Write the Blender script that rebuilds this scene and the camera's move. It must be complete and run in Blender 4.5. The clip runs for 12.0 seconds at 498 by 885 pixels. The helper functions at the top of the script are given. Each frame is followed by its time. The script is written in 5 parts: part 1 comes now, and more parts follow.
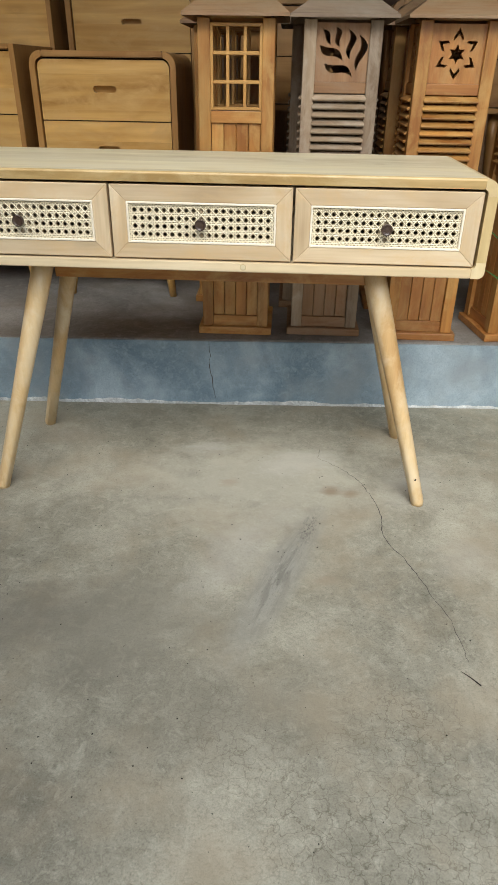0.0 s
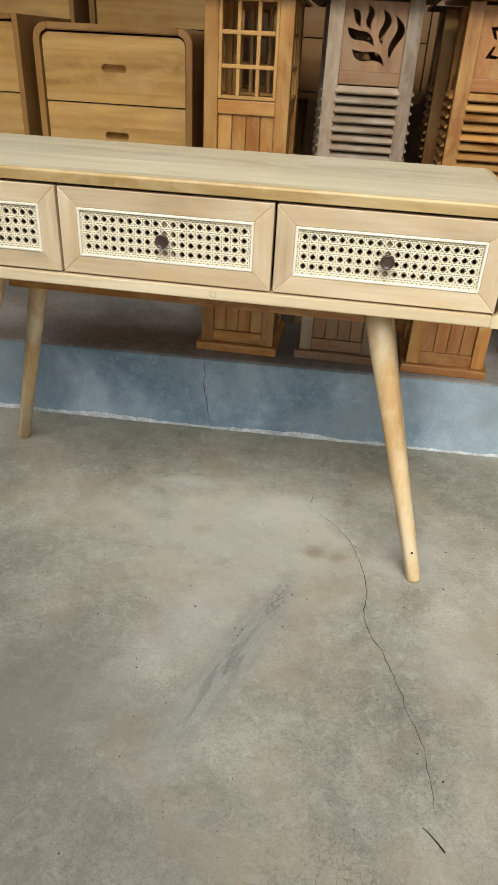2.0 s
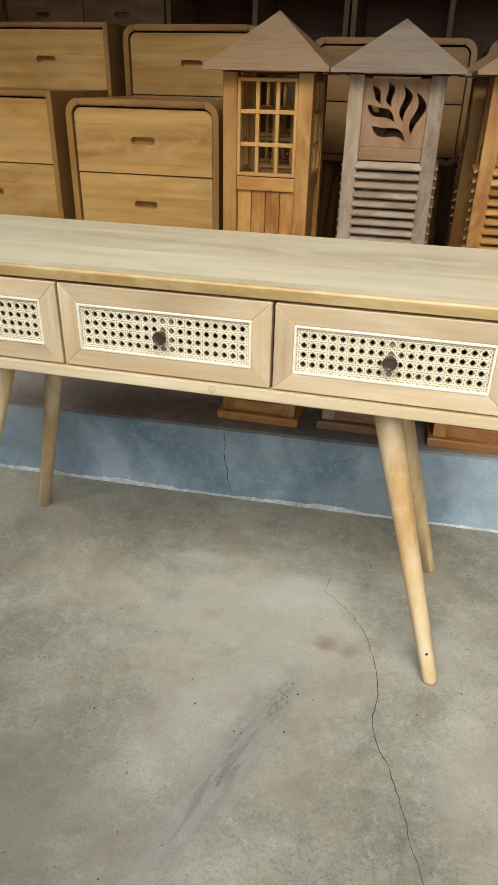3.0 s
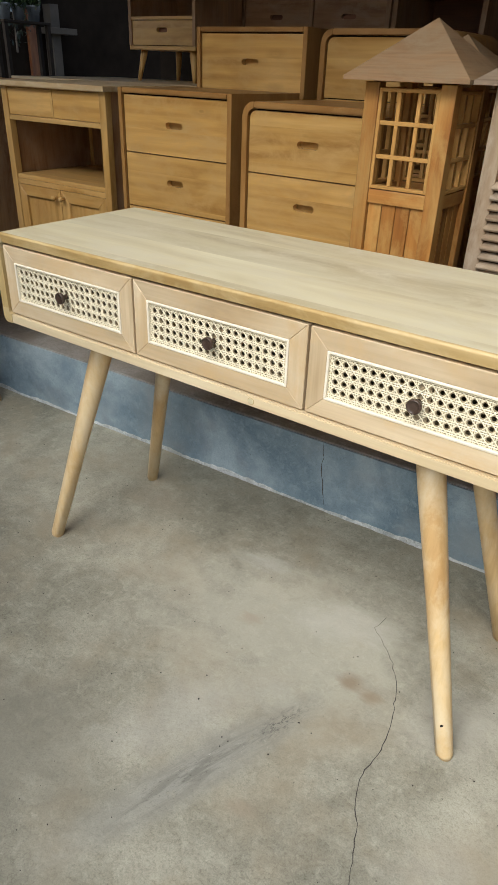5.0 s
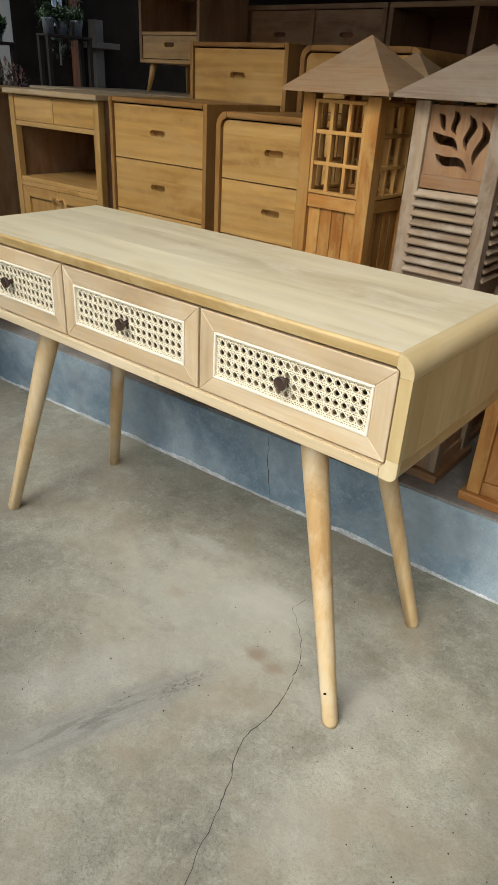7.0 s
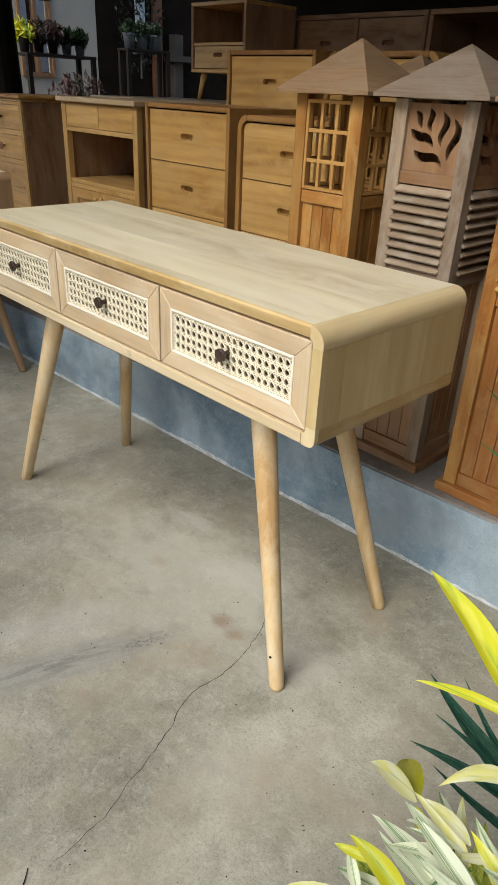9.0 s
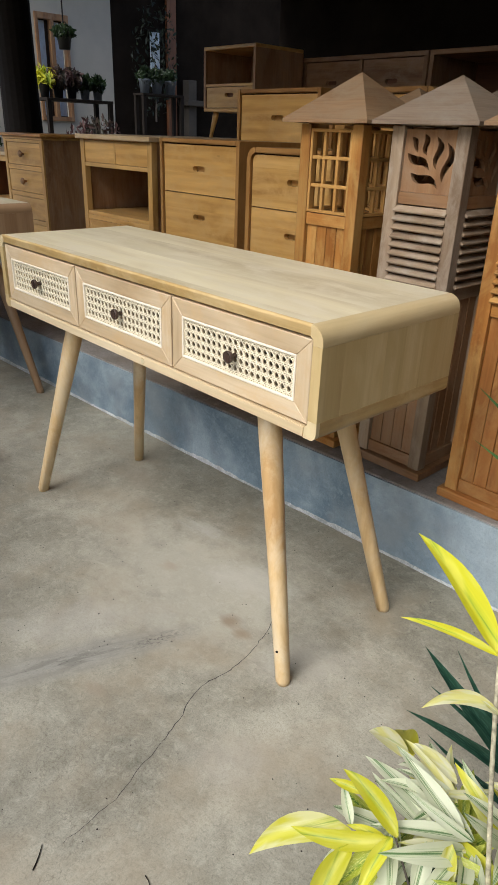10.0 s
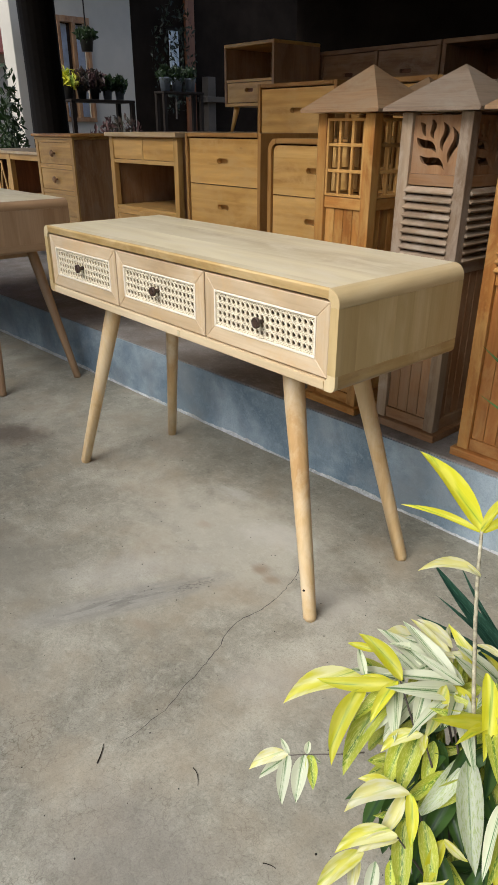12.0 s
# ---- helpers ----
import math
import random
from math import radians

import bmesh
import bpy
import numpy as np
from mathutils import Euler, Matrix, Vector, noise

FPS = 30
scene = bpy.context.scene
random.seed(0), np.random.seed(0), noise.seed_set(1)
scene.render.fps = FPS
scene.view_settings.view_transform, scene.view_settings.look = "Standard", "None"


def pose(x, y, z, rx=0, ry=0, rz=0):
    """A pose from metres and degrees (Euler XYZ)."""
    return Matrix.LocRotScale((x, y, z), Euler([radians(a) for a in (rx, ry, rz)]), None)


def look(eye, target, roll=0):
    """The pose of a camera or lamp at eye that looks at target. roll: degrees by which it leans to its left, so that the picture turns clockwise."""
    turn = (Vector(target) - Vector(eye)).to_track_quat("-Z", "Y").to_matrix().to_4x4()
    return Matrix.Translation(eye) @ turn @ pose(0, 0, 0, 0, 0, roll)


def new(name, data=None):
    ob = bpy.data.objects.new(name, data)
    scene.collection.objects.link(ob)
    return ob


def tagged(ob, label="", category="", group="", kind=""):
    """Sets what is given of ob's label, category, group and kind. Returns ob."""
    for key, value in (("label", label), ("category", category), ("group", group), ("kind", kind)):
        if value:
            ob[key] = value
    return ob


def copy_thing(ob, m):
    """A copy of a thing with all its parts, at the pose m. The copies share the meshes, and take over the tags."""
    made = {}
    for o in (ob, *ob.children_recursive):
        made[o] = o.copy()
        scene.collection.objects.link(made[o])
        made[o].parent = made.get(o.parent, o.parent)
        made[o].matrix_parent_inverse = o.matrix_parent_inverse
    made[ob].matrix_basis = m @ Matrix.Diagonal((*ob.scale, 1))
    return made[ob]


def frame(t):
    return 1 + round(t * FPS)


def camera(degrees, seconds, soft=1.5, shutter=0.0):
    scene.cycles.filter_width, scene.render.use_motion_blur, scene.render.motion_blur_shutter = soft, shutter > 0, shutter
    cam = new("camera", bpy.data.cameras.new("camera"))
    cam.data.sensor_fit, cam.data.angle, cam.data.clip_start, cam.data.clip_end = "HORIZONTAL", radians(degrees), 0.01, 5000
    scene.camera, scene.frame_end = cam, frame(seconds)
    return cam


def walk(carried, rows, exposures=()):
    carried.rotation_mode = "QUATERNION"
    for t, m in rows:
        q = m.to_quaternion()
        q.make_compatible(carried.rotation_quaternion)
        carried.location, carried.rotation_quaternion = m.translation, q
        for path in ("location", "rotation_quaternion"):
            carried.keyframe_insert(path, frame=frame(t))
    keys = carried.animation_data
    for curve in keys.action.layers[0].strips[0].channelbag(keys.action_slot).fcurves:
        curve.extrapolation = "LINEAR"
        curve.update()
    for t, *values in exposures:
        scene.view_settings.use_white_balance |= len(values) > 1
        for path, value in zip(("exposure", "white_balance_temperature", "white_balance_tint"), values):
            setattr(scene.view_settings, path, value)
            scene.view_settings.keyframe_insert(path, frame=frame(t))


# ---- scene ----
cam = camera(41.4, 12.0, soft=0.7)
PATH = [
    (0, (0.178, -1.425, 0.975), (0.092, 0.316, -0.006), 0.9),
    (0.5, (0.223, -1.39, 0.965), (0.096, 0.34, -0.031), 1.0),
    (1, (0.264, -1.337, 0.954), (0.123, 0.386, -0.052), 0.9),
    (1.5, (0.298, -1.243, 0.951), (0.113, 0.482, -0.045), 1.6),
    (2, (0.329, -1.131, 0.989), (0.087, 0.568, -0.038), 3.1),
    (2.5, (0.356, -1.057, 1.047), (0.077, 0.667, 0.073), 4.0),
    (3, (0.403, -1.012, 1.08), (-0.013, 0.691, 0.119), 1.3),
    (3.5, (0.467, -0.955, 1.084), (-0.11, 0.703, 0.125), 0.1),
    (3.7, (0.494, -0.93, 1.086), (-0.188, 0.684, 0.121), -0.5),
    (5.3, (0.726, -0.853, 1.118), (-0.29, 0.551, 0.119), 2.9),
    (5.5, (0.755, -0.847, 1.107), (-0.274, 0.542, 0.101), 3.3),
    (6, (0.816, -0.855, 1.106), (-0.229, 0.524, 0.103), 4.4),
    (6.5, (0.878, -0.839, 1.109), (-0.196, 0.539, 0.136), 3.2),
    (7, (0.946, -0.805, 1.112), (-0.138, 0.576, 0.155), 3.3),
    (7.5, (1.014, -0.758, 1.107), (-0.117, 0.579, 0.14), 3.8),
    (7.7, (1.037, -0.754, 1.114), (-0.111, 0.559, 0.135), 4.0),
    (9.3, (1.208, -0.732, 1.091), (-0.081, 0.493, 0.175), 1.7),
    (9.5, (1.221, -0.737, 1.085), (-0.086, 0.491, 0.201), 1.2),
    (10, (1.26, -0.789, 1.069), (-0.053, 0.459, 0.221), 2.1),
    (10.5, (1.309, -0.839, 1.063), (-0.031, 0.349, 0.174), 0.5),
    (11, (1.341, -0.877, 1.063), (-0.036, 0.285, 0.195), 0.1),
    (11.5, (1.366, -0.898, 1.058), (0.009, 0.278, 0.178), 0.6),
    (12, (1.387, -0.915, 1.061), (0.029, 0.275, 0.2), 0.1),
]
walk(cam, [(t, look(eye, target, roll)) for t, eye, target, roll in PATH], [(0, 0.38, 6220, 8), (7.5, 0.38, 6220, 8), (9.5, 0.38, 6220, 11), (11, 0.38, 6220, 13), (12, 0.38, 6220, 13)])

# ---- light ----
world = bpy.data.worlds.new("world")
scene.world = world
world.use_nodes = True
SUN_EL, SUN_AZ = radians(48), radians(178)
wn = world.node_tree.nodes
sky = wn.new("ShaderNodeTexSky")
sky.sky_type, sky.sun_disc = "NISHITA", False
sky.sun_elevation, sky.sun_rotation = SUN_EL, SUN_AZ
sky.air_density, sky.dust_density = 1.0, 3.0
wn["Background"].inputs[1].default_value = 0.12
world.node_tree.links.new(sky.outputs[0], wn["Background"].inputs[0])
sun = new("sun", bpy.data.lights.new("sun", "SUN"))
sun.data.energy, sun.data.angle, sun.data.color = 2.6, radians(48), (1.0, 0.99, 0.93)
sun.matrix_world = look((0.15, -5.8, 6.5), (0, 0, 0))


# ---- materials ----
def mat(name, rough=0.6, metal=0.0):
    m = bpy.data.materials.new(name)
    m.use_nodes = True
    b = m.node_tree.nodes["Principled BSDF"]
    b.inputs["Roughness"].default_value, b.inputs["Metallic"].default_value = rough, metal
    return m, m.node_tree.nodes, m.node_tree.links, b


def ramp(n, stops):
    r = n.new("ShaderNodeValToRGB")
    e = r.color_ramp.elements
    while len(e) < len(stops):
        e.new(0.5)
    for k, (p, c) in enumerate(stops):
        e[k].position, e[k].color = p, (*c, 1)
    return r


def tex(n, l, kind, vec, scale, detail=4.0, rough=0.55, dist=0.0):
    t = n.new("ShaderNodeTexNoise" if kind == "noise" else "ShaderNodeTexVoronoi")
    t.inputs["Scale"].default_value = scale
    if kind == "noise":
        t.inputs["Detail"].default_value, t.inputs["Roughness"].default_value = detail, rough
        t.inputs["Distortion"].default_value = dist
    l.new(vec, t.inputs["Vector"])
    return t


def mixc(n, l, fac, a, b, mode="MIX"):
    x = n.new("ShaderNodeMix")
    x.data_type, x.blend_type = "RGBA", mode
    for sock, v in ((x.inputs[0], fac), (x.inputs[6], a), (x.inputs[7], b)):
        if isinstance(v, (int, float)):
            sock.default_value = v
        elif isinstance(v, tuple):
            sock.default_value = (*v, 1)
        else:
            l.new(v, sock)
    return x.outputs[2]


def bumped(n, l, b, height, strength, dist=0.002):
    u = n.new("ShaderNodeBump")
    u.inputs["Strength"].default_value, u.inputs["Distance"].default_value = strength, dist
    l.new(height, u.inputs["Height"])
    l.new(u.outputs[0], b.inputs["Normal"])


def wood(name, light, mid, dark, axis="x", rough=0.55, figure=1.0, vary=0.12, scale=1.0, stain=None, grain=0.75, knots=0.0, boards=0.0, flame=0.0):
    """Sawn wood: long streaks along the grain, broad figure, pores, one tone per glued board."""
    m, n, l, b = mat(name, rough)
    tc, info = n.new("ShaderNodeTexCoord"), n.new("ShaderNodeObjectInfo")
    off = n.new("ShaderNodeVectorMath")
    off.operation = "MULTIPLY_ADD"
    l.new(info.outputs["Random"], off.inputs[0])
    off.inputs[1].default_value = (17.3, 9.1, 23.7)
    l.new(tc.outputs["Object"], off.inputs[2])

    glued = None
    if boards:
        dot = n.new("ShaderNodeVectorMath")
        dot.operation = "DOT_PRODUCT"
        l.new(off.outputs[0], dot.inputs[0])
        dot.inputs[1].default_value = [0.0 if a == axis else 1 / boards for a in "xyz"]
        flr = n.new("ShaderNodeMath")
        flr.operation = "FLOOR"
        l.new(dot.outputs["Value"], flr.inputs[0])
        glued = n.new("ShaderNodeTexWhiteNoise")
        glued.noise_dimensions = "1D"
        l.new(flr.outputs[0], glued.inputs["W"])
        step = n.new("ShaderNodeVectorMath")
        step.operation = "MULTIPLY_ADD"
        l.new(glued.outputs["Value"], step.inputs[0])
        step.inputs[1].default_value = (7.7, 5.3, 3.1)
        l.new(off.outputs[0], step.inputs[2])
        off = step

    def mapped(along, across):
        mp = n.new("ShaderNodeMapping")
        sc = [across * scale] * 3
        sc["xyz".index(axis)] = along * scale
        mp.inputs["Scale"].default_value = sc
        l.new(off.outputs[0], mp.inputs["Vector"])
        return mp.outputs[0]
    broad = tex(n, l, "noise", mapped(1.6, 9.0), 1.0, 3, 0.55, 0.9 * figure)
    streak = tex(n, l, "noise", mapped(5.0, 120.0), 1.0, 4, 0.6, 0.4)
    pore = tex(n, l, "noise", mapped(40.0, 700.0), 1.0, 2, 0.5)
    base = ramp(n, [(0.30, dark), (0.5, mid), (0.68, light)])
    l.new(broad.outputs[0], base.inputs[0])
    fine = ramp(n, [(0.32, (0.72, 0.68, 0.62)), (0.6, (1.0, 1.0, 1.0))])
    l.new(streak.outputs[0], fine.inputs[0])
    col = mixc(n, l, grain, base.outputs[0], fine.outputs[0], "MULTIPLY")
    if flame:
        rings = n.new("ShaderNodeTexWave")
        rings.wave_type, rings.bands_direction = "BANDS", "Z" if axis != "z" else "X"
        for key, val in (("Scale", 1.0), ("Distortion", 7.0), ("Detail", 3.0), ("Detail Scale", 0.7), ("Detail Roughness", 0.6)):
            rings.inputs[key].default_value = val
        l.new(mapped(0.9, 7.0), rings.inputs["Vector"])
        fr = ramp(n, [(0.02, (0.70, 0.61, 0.48)), (0.62, (1, 1, 1))])
        l.new(rings.outputs["Fac"], fr.inputs[0])
        col = mixc(n, l, flame, col, fr.outputs[0], "MULTIPLY")
    if glued:
        shade = n.new("ShaderNodeMapRange")
        shade.inputs[3].default_value, shade.inputs[4].default_value = 0.90, 1.08
        l.new(glued.outputs["Value"], shade.inputs[0])
        gl = n.new("ShaderNodeHueSaturation")
        l.new(shade.outputs[0], gl.inputs["Value"])
        l.new(col, gl.inputs["Color"])
        col = gl.outputs[0]
    if stain:
        blot = tex(n, l, "noise", mapped(7.0, 14.0), 1.0, 6, 0.7, 0.5)
        br = ramp(n, [(0.45, (0, 0, 0)), (0.7, (1, 1, 1))])
        l.new(blot.outputs[0], br.inputs[0])
        col = mixc(n, l, br.outputs[0], col, stain)
    if knots:
        kn = n.new("ShaderNodeTexVoronoi")
        kn.inputs["Scale"].default_value = 1.0
        l.new(mapped(5.5, 13.0), kn.inputs["Vector"])
        pick = n.new("ShaderNodeSeparateColor")
        l.new(kn.outputs["Color"], pick.inputs[0])
        few = ramp(n, [(0.72, (0, 0, 0)), (0.76, (1, 1, 1))])
        l.new(pick.outputs[0], few.inputs[0])
        halo = ramp(n, [(0.0, (1, 1, 1)), (0.06, (0.75, 0.75, 0.75)), (0.09, (0.2, 0.2, 0.2)), (0.13, (0.35, 0.35, 0.35)), (0.3, (0, 0, 0))])
        l.new(kn.outputs["Distance"], halo.inputs[0])
        km = n.new("ShaderNodeMath")
        km.operation = "MULTIPLY"
        l.new(halo.outputs[0], km.inputs[0])
        l.new(few.outputs[0], km.inputs[1])
        km2 = n.new("ShaderNodeMath")
        km2.operation = "MULTIPLY"
        km2.inputs[1].default_value = knots
        l.new(km.outputs[0], km2.inputs[0])
        col = mixc(n, l, km2.outputs[0], col, tuple(c * 0.5 for c in dark))
    tone = n.new("ShaderNodeHueSaturation")
    mr = n.new("ShaderNodeMapRange")
    mr.inputs[3].default_value, mr.inputs[4].default_value = 1 - vary, 1 + vary
    l.new(info.outputs["Random"], mr.inputs[0])
    l.new(mr.outputs[0], tone.inputs["Value"])
    l.new(col, tone.inputs["Color"])
    l.new(tone.outputs[0], b.inputs["Base Color"])
    rr = n.new("ShaderNodeMapRange")
    rr.inputs[3].default_value, rr.inputs[4].default_value = rough - 0.1, rough + 0.12
    l.new(broad.outputs[0], rr.inputs[0])
    l.new(rr.outputs[0], b.inputs["Roughness"])
    bumped(n, l, b, pore.outputs[0], 0.18, 0.0006)
    return m


def woods(name, *a, **k):
    return {ax: wood(name + "_" + ax, *a, axis=ax, **k) for ax in "xyz"}


PALE = woods("pale_teak", (0.705, 0.59, 0.395), (0.645, 0.52, 0.325), (0.52, 0.385, 0.205), rough=0.5, vary=0.05, grain=0.35, knots=0.5)
# pale tabletop wood, greyed further to put sky sheen into its colour
TOPW = woods("bleached_teak", (0.71, 0.645, 0.46), (0.65, 0.575, 0.385), (0.54, 0.46, 0.285), rough=0.42, vary=0.03, grain=0.14, stain=(0.68, 0.61, 0.45), knots=0.35, boards=0.135, flame=0.30)
PINK = woods("sanded_teak", (0.695, 0.575, 0.40), (0.63, 0.50, 0.325), (0.49, 0.36, 0.21), rough=0.55, vary=0.07, grain=0.45, stain=(0.585, 0.41, 0.215), knots=0.85)
# brown streaked wood with the shade of down-turned edges in its colour
TAN = woods("oiled_teak_edge", (0.58, 0.42, 0.195), (0.475, 0.32, 0.125), (0.29, 0.175, 0.06), rough=0.4, vary=0.10, grain=0.5, stain=(0.60, 0.46, 0.24))
LEGW = woods("turned_teak", (0.71, 0.54, 0.305), (0.64, 0.445, 0.215), (0.48, 0.29, 0.115), rough=0.42, vary=0.07, grain=0.4, stain=(0.70, 0.57, 0.37), knots=0.7)
EDGEW = woods("honey_teak", (0.665, 0.55, 0.33), (0.60, 0.475, 0.26), (0.48, 0.355, 0.165), rough=0.42, vary=0.04, grain=0.35, stain=(0.60, 0.46, 0.24))
ENDW = woods("lamellar_teak", (0.65, 0.525, 0.285), (0.575, 0.44, 0.215), (0.45, 0.315, 0.13), rough=0.4, vary=0.055, grain=0.35, stain=(0.52, 0.38, 0.17))
GOLD = woods("golden_teak", (0.69, 0.43, 0.15), (0.59, 0.345, 0.104), (0.42, 0.224, 0.058), rough=0.36, vary=0.10, grain=0.3, stain=(0.54, 0.335, 0.125), knots=0.6, boards=0.105, flame=0.42)
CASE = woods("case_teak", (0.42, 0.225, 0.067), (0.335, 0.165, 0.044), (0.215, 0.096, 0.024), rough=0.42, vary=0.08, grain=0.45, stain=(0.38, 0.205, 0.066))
AMBER = woods("amber_teak", (0.556, 0.279, 0.071), (0.427, 0.188, 0.043), (0.275, 0.106, 0.024), rough=0.42, vary=0.20, stain=(0.50, 0.30, 0.095), knots=0.5, flame=0.4)
GREY = woods("weathered_teak", (0.395, 0.298, 0.197), (0.312, 0.225, 0.142), (0.205, 0.134, 0.08), rough=0.62, vary=0.12, stain=(0.41, 0.335, 0.25))
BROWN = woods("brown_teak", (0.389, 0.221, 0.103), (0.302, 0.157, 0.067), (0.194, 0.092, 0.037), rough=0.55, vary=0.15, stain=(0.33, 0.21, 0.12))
# redder copy of AMBER; shade and warm bounce on low boards put into colour
RUSTSHADE = woods("russet_teak", (0.50, 0.235, 0.062), (0.385, 0.158, 0.038), (0.245, 0.09, 0.022), rough=0.45, vary=0.15, stain=(0.45, 0.25, 0.085), knots=0.5, flame=0.4)
MUNT = woods("muntin_teak", (0.61, 0.355, 0.112), (0.505, 0.27, 0.076), (0.35, 0.17, 0.044), rough=0.4, vary=0.10, grain=0.4)
DUST = woods("dusty_teak", (0.57, 0.435, 0.26), (0.485, 0.345, 0.185), (0.37, 0.245, 0.115), rough=0.5, vary=0.08, grain=0.4, stain=(0.55, 0.44, 0.29))
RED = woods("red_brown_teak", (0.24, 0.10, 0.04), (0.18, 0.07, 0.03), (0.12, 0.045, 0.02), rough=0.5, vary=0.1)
ROOFW = woods("roof_teak", (0.325, 0.202, 0.103), (0.258, 0.151, 0.072), (0.174, 0.09, 0.041), rough=0.6, vary=0.15, stain=(0.27, 0.19, 0.11))
ROOFG = woods("weathered_roof_teak", (0.314, 0.235, 0.162), (0.246, 0.177, 0.118), (0.168, 0.112, 0.069), rough=0.65, vary=0.15, stain=(0.29, 0.24, 0.18))


def plain(name, col, rough=0.6, metal=0.0, var=0.15, scale=30.0, bump=0.1, spec=None):
    m, n, l, b = mat(name, rough, metal)
    if spec is not None:
        b.inputs["Specular IOR Level"].default_value = spec
    tc = n.new("ShaderNodeTexCoord")
    t = tex(n, l, "noise", tc.outputs["Object"], scale, 5, 0.6)
    r = ramp(n, [(0.3, tuple(c * (1 - var) for c in col)), (0.7, tuple(min(1, c * (1 + var)) for c in col))])
    l.new(t.outputs[0], r.inputs[0])
    l.new(r.outputs[0], b.inputs["Base Color"])
    bumped(n, l, b, t.outputs[0], bump, 0.002)
    return m


CANE = plain("natural_cane", (0.80, 0.715, 0.52), 0.45, var=0.10, scale=90)
# sheet under the strands, darkened to paint the shade in the weave's gaps
CANEB = plain("weathered_cane", (0.31, 0.25, 0.15), 0.6, var=0.25, scale=120)
BEAD = plain("pale_rattan_spline", (0.82, 0.75, 0.60), 0.5, var=0.06, scale=60)
KNOB = plain("dark_brown_knob", (0.06, 0.038, 0.028), 0.25, var=0.2, scale=40)
DARK = plain("dark_recess", (0.05, 0.03, 0.018), 0.8)
BLACK = plain("dark_stained_wood", (0.018, 0.014, 0.011), 0.7, spec=0.15)
PLASTER = plain("white_plaster", (0.45, 0.425, 0.36), 0.9, var=0.06, scale=3)
# near-black walls and ceiling: the porch's shade is put into their colour
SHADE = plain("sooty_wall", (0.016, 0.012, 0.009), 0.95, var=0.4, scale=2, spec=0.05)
POTM = plain("dark_plastic_pot", (0.02, 0.02, 0.02), 0.4)
# pale pots darkened: the yard roof's shade is put into their colour
POTW = plain("pale_plastic_pot", (0.16, 0.185, 0.21), 0.5)
SOIL = plain("garden_soil", (0.05, 0.04, 0.03), 0.95, var=0.4, scale=60, bump=0.6)
# plaster darkened to put the doorway's shade into its colour
DIMP = plain("grimy_plaster", (0.06, 0.052, 0.042), 0.9, var=0.2, scale=4)
CLOTH = plain("pale_blue_curtain", (0.60, 0.68, 0.74), 0.8, var=0.15, scale=12)


def blotch(n, l, v, x, y, turn, length, width, rough, seed):
    """A ragged-edged oblong mark on the floor, centred at x, y; 0 outside, 1 inside."""
    mp = n.new("ShaderNodeMapping")
    mp.vector_type = "TEXTURE"
    mp.inputs["Location"].default_value = (x, y, 0)
    mp.inputs["Rotation"].default_value = (0, 0, radians(turn))
    mp.inputs["Scale"].default_value = (length / 2, width / 2, 1)
    l.new(v, mp.inputs["Vector"])
    ln = n.new("ShaderNodeVectorMath")
    ln.operation = "LENGTH"
    flat = n.new("ShaderNodeVectorMath")
    flat.operation = "MULTIPLY"
    flat.inputs[1].default_value = (1, 1, 0)
    l.new(mp.outputs[0], flat.inputs[0])
    l.new(flat.outputs[0], ln.inputs[0])
    mp2 = n.new("ShaderNodeMapping")
    mp2.inputs["Location"].default_value = (seed, seed * 2.3, 0)
    mp2.inputs["Rotation"].default_value = (0, 0, radians(-turn))
    mp2.inputs["Scale"].default_value = (10, 45, 10) if width < 0.2 else (7, 11, 7)
    l.new(v, mp2.inputs["Vector"])
    t = tex(n, l, "noise", mp2.outputs[0], 1.0, 6, 0.7)
    a = n.new("ShaderNodeMath")
    a.operation = "MULTIPLY_ADD"
    a.inputs[1].default_value = rough
    l.new(t.outputs[0], a.inputs[0])
    l.new(ln.outputs["Value"], a.inputs[2])
    r = ramp(n, [(0.35 + 0.5 * rough * 0.6, (1, 1, 1)), (min(0.99, 0.75 + 0.5 * rough * 0.6), (0, 0, 0))])
    l.new(a.outputs[0], r.inputs[0])
    return r.outputs[0]


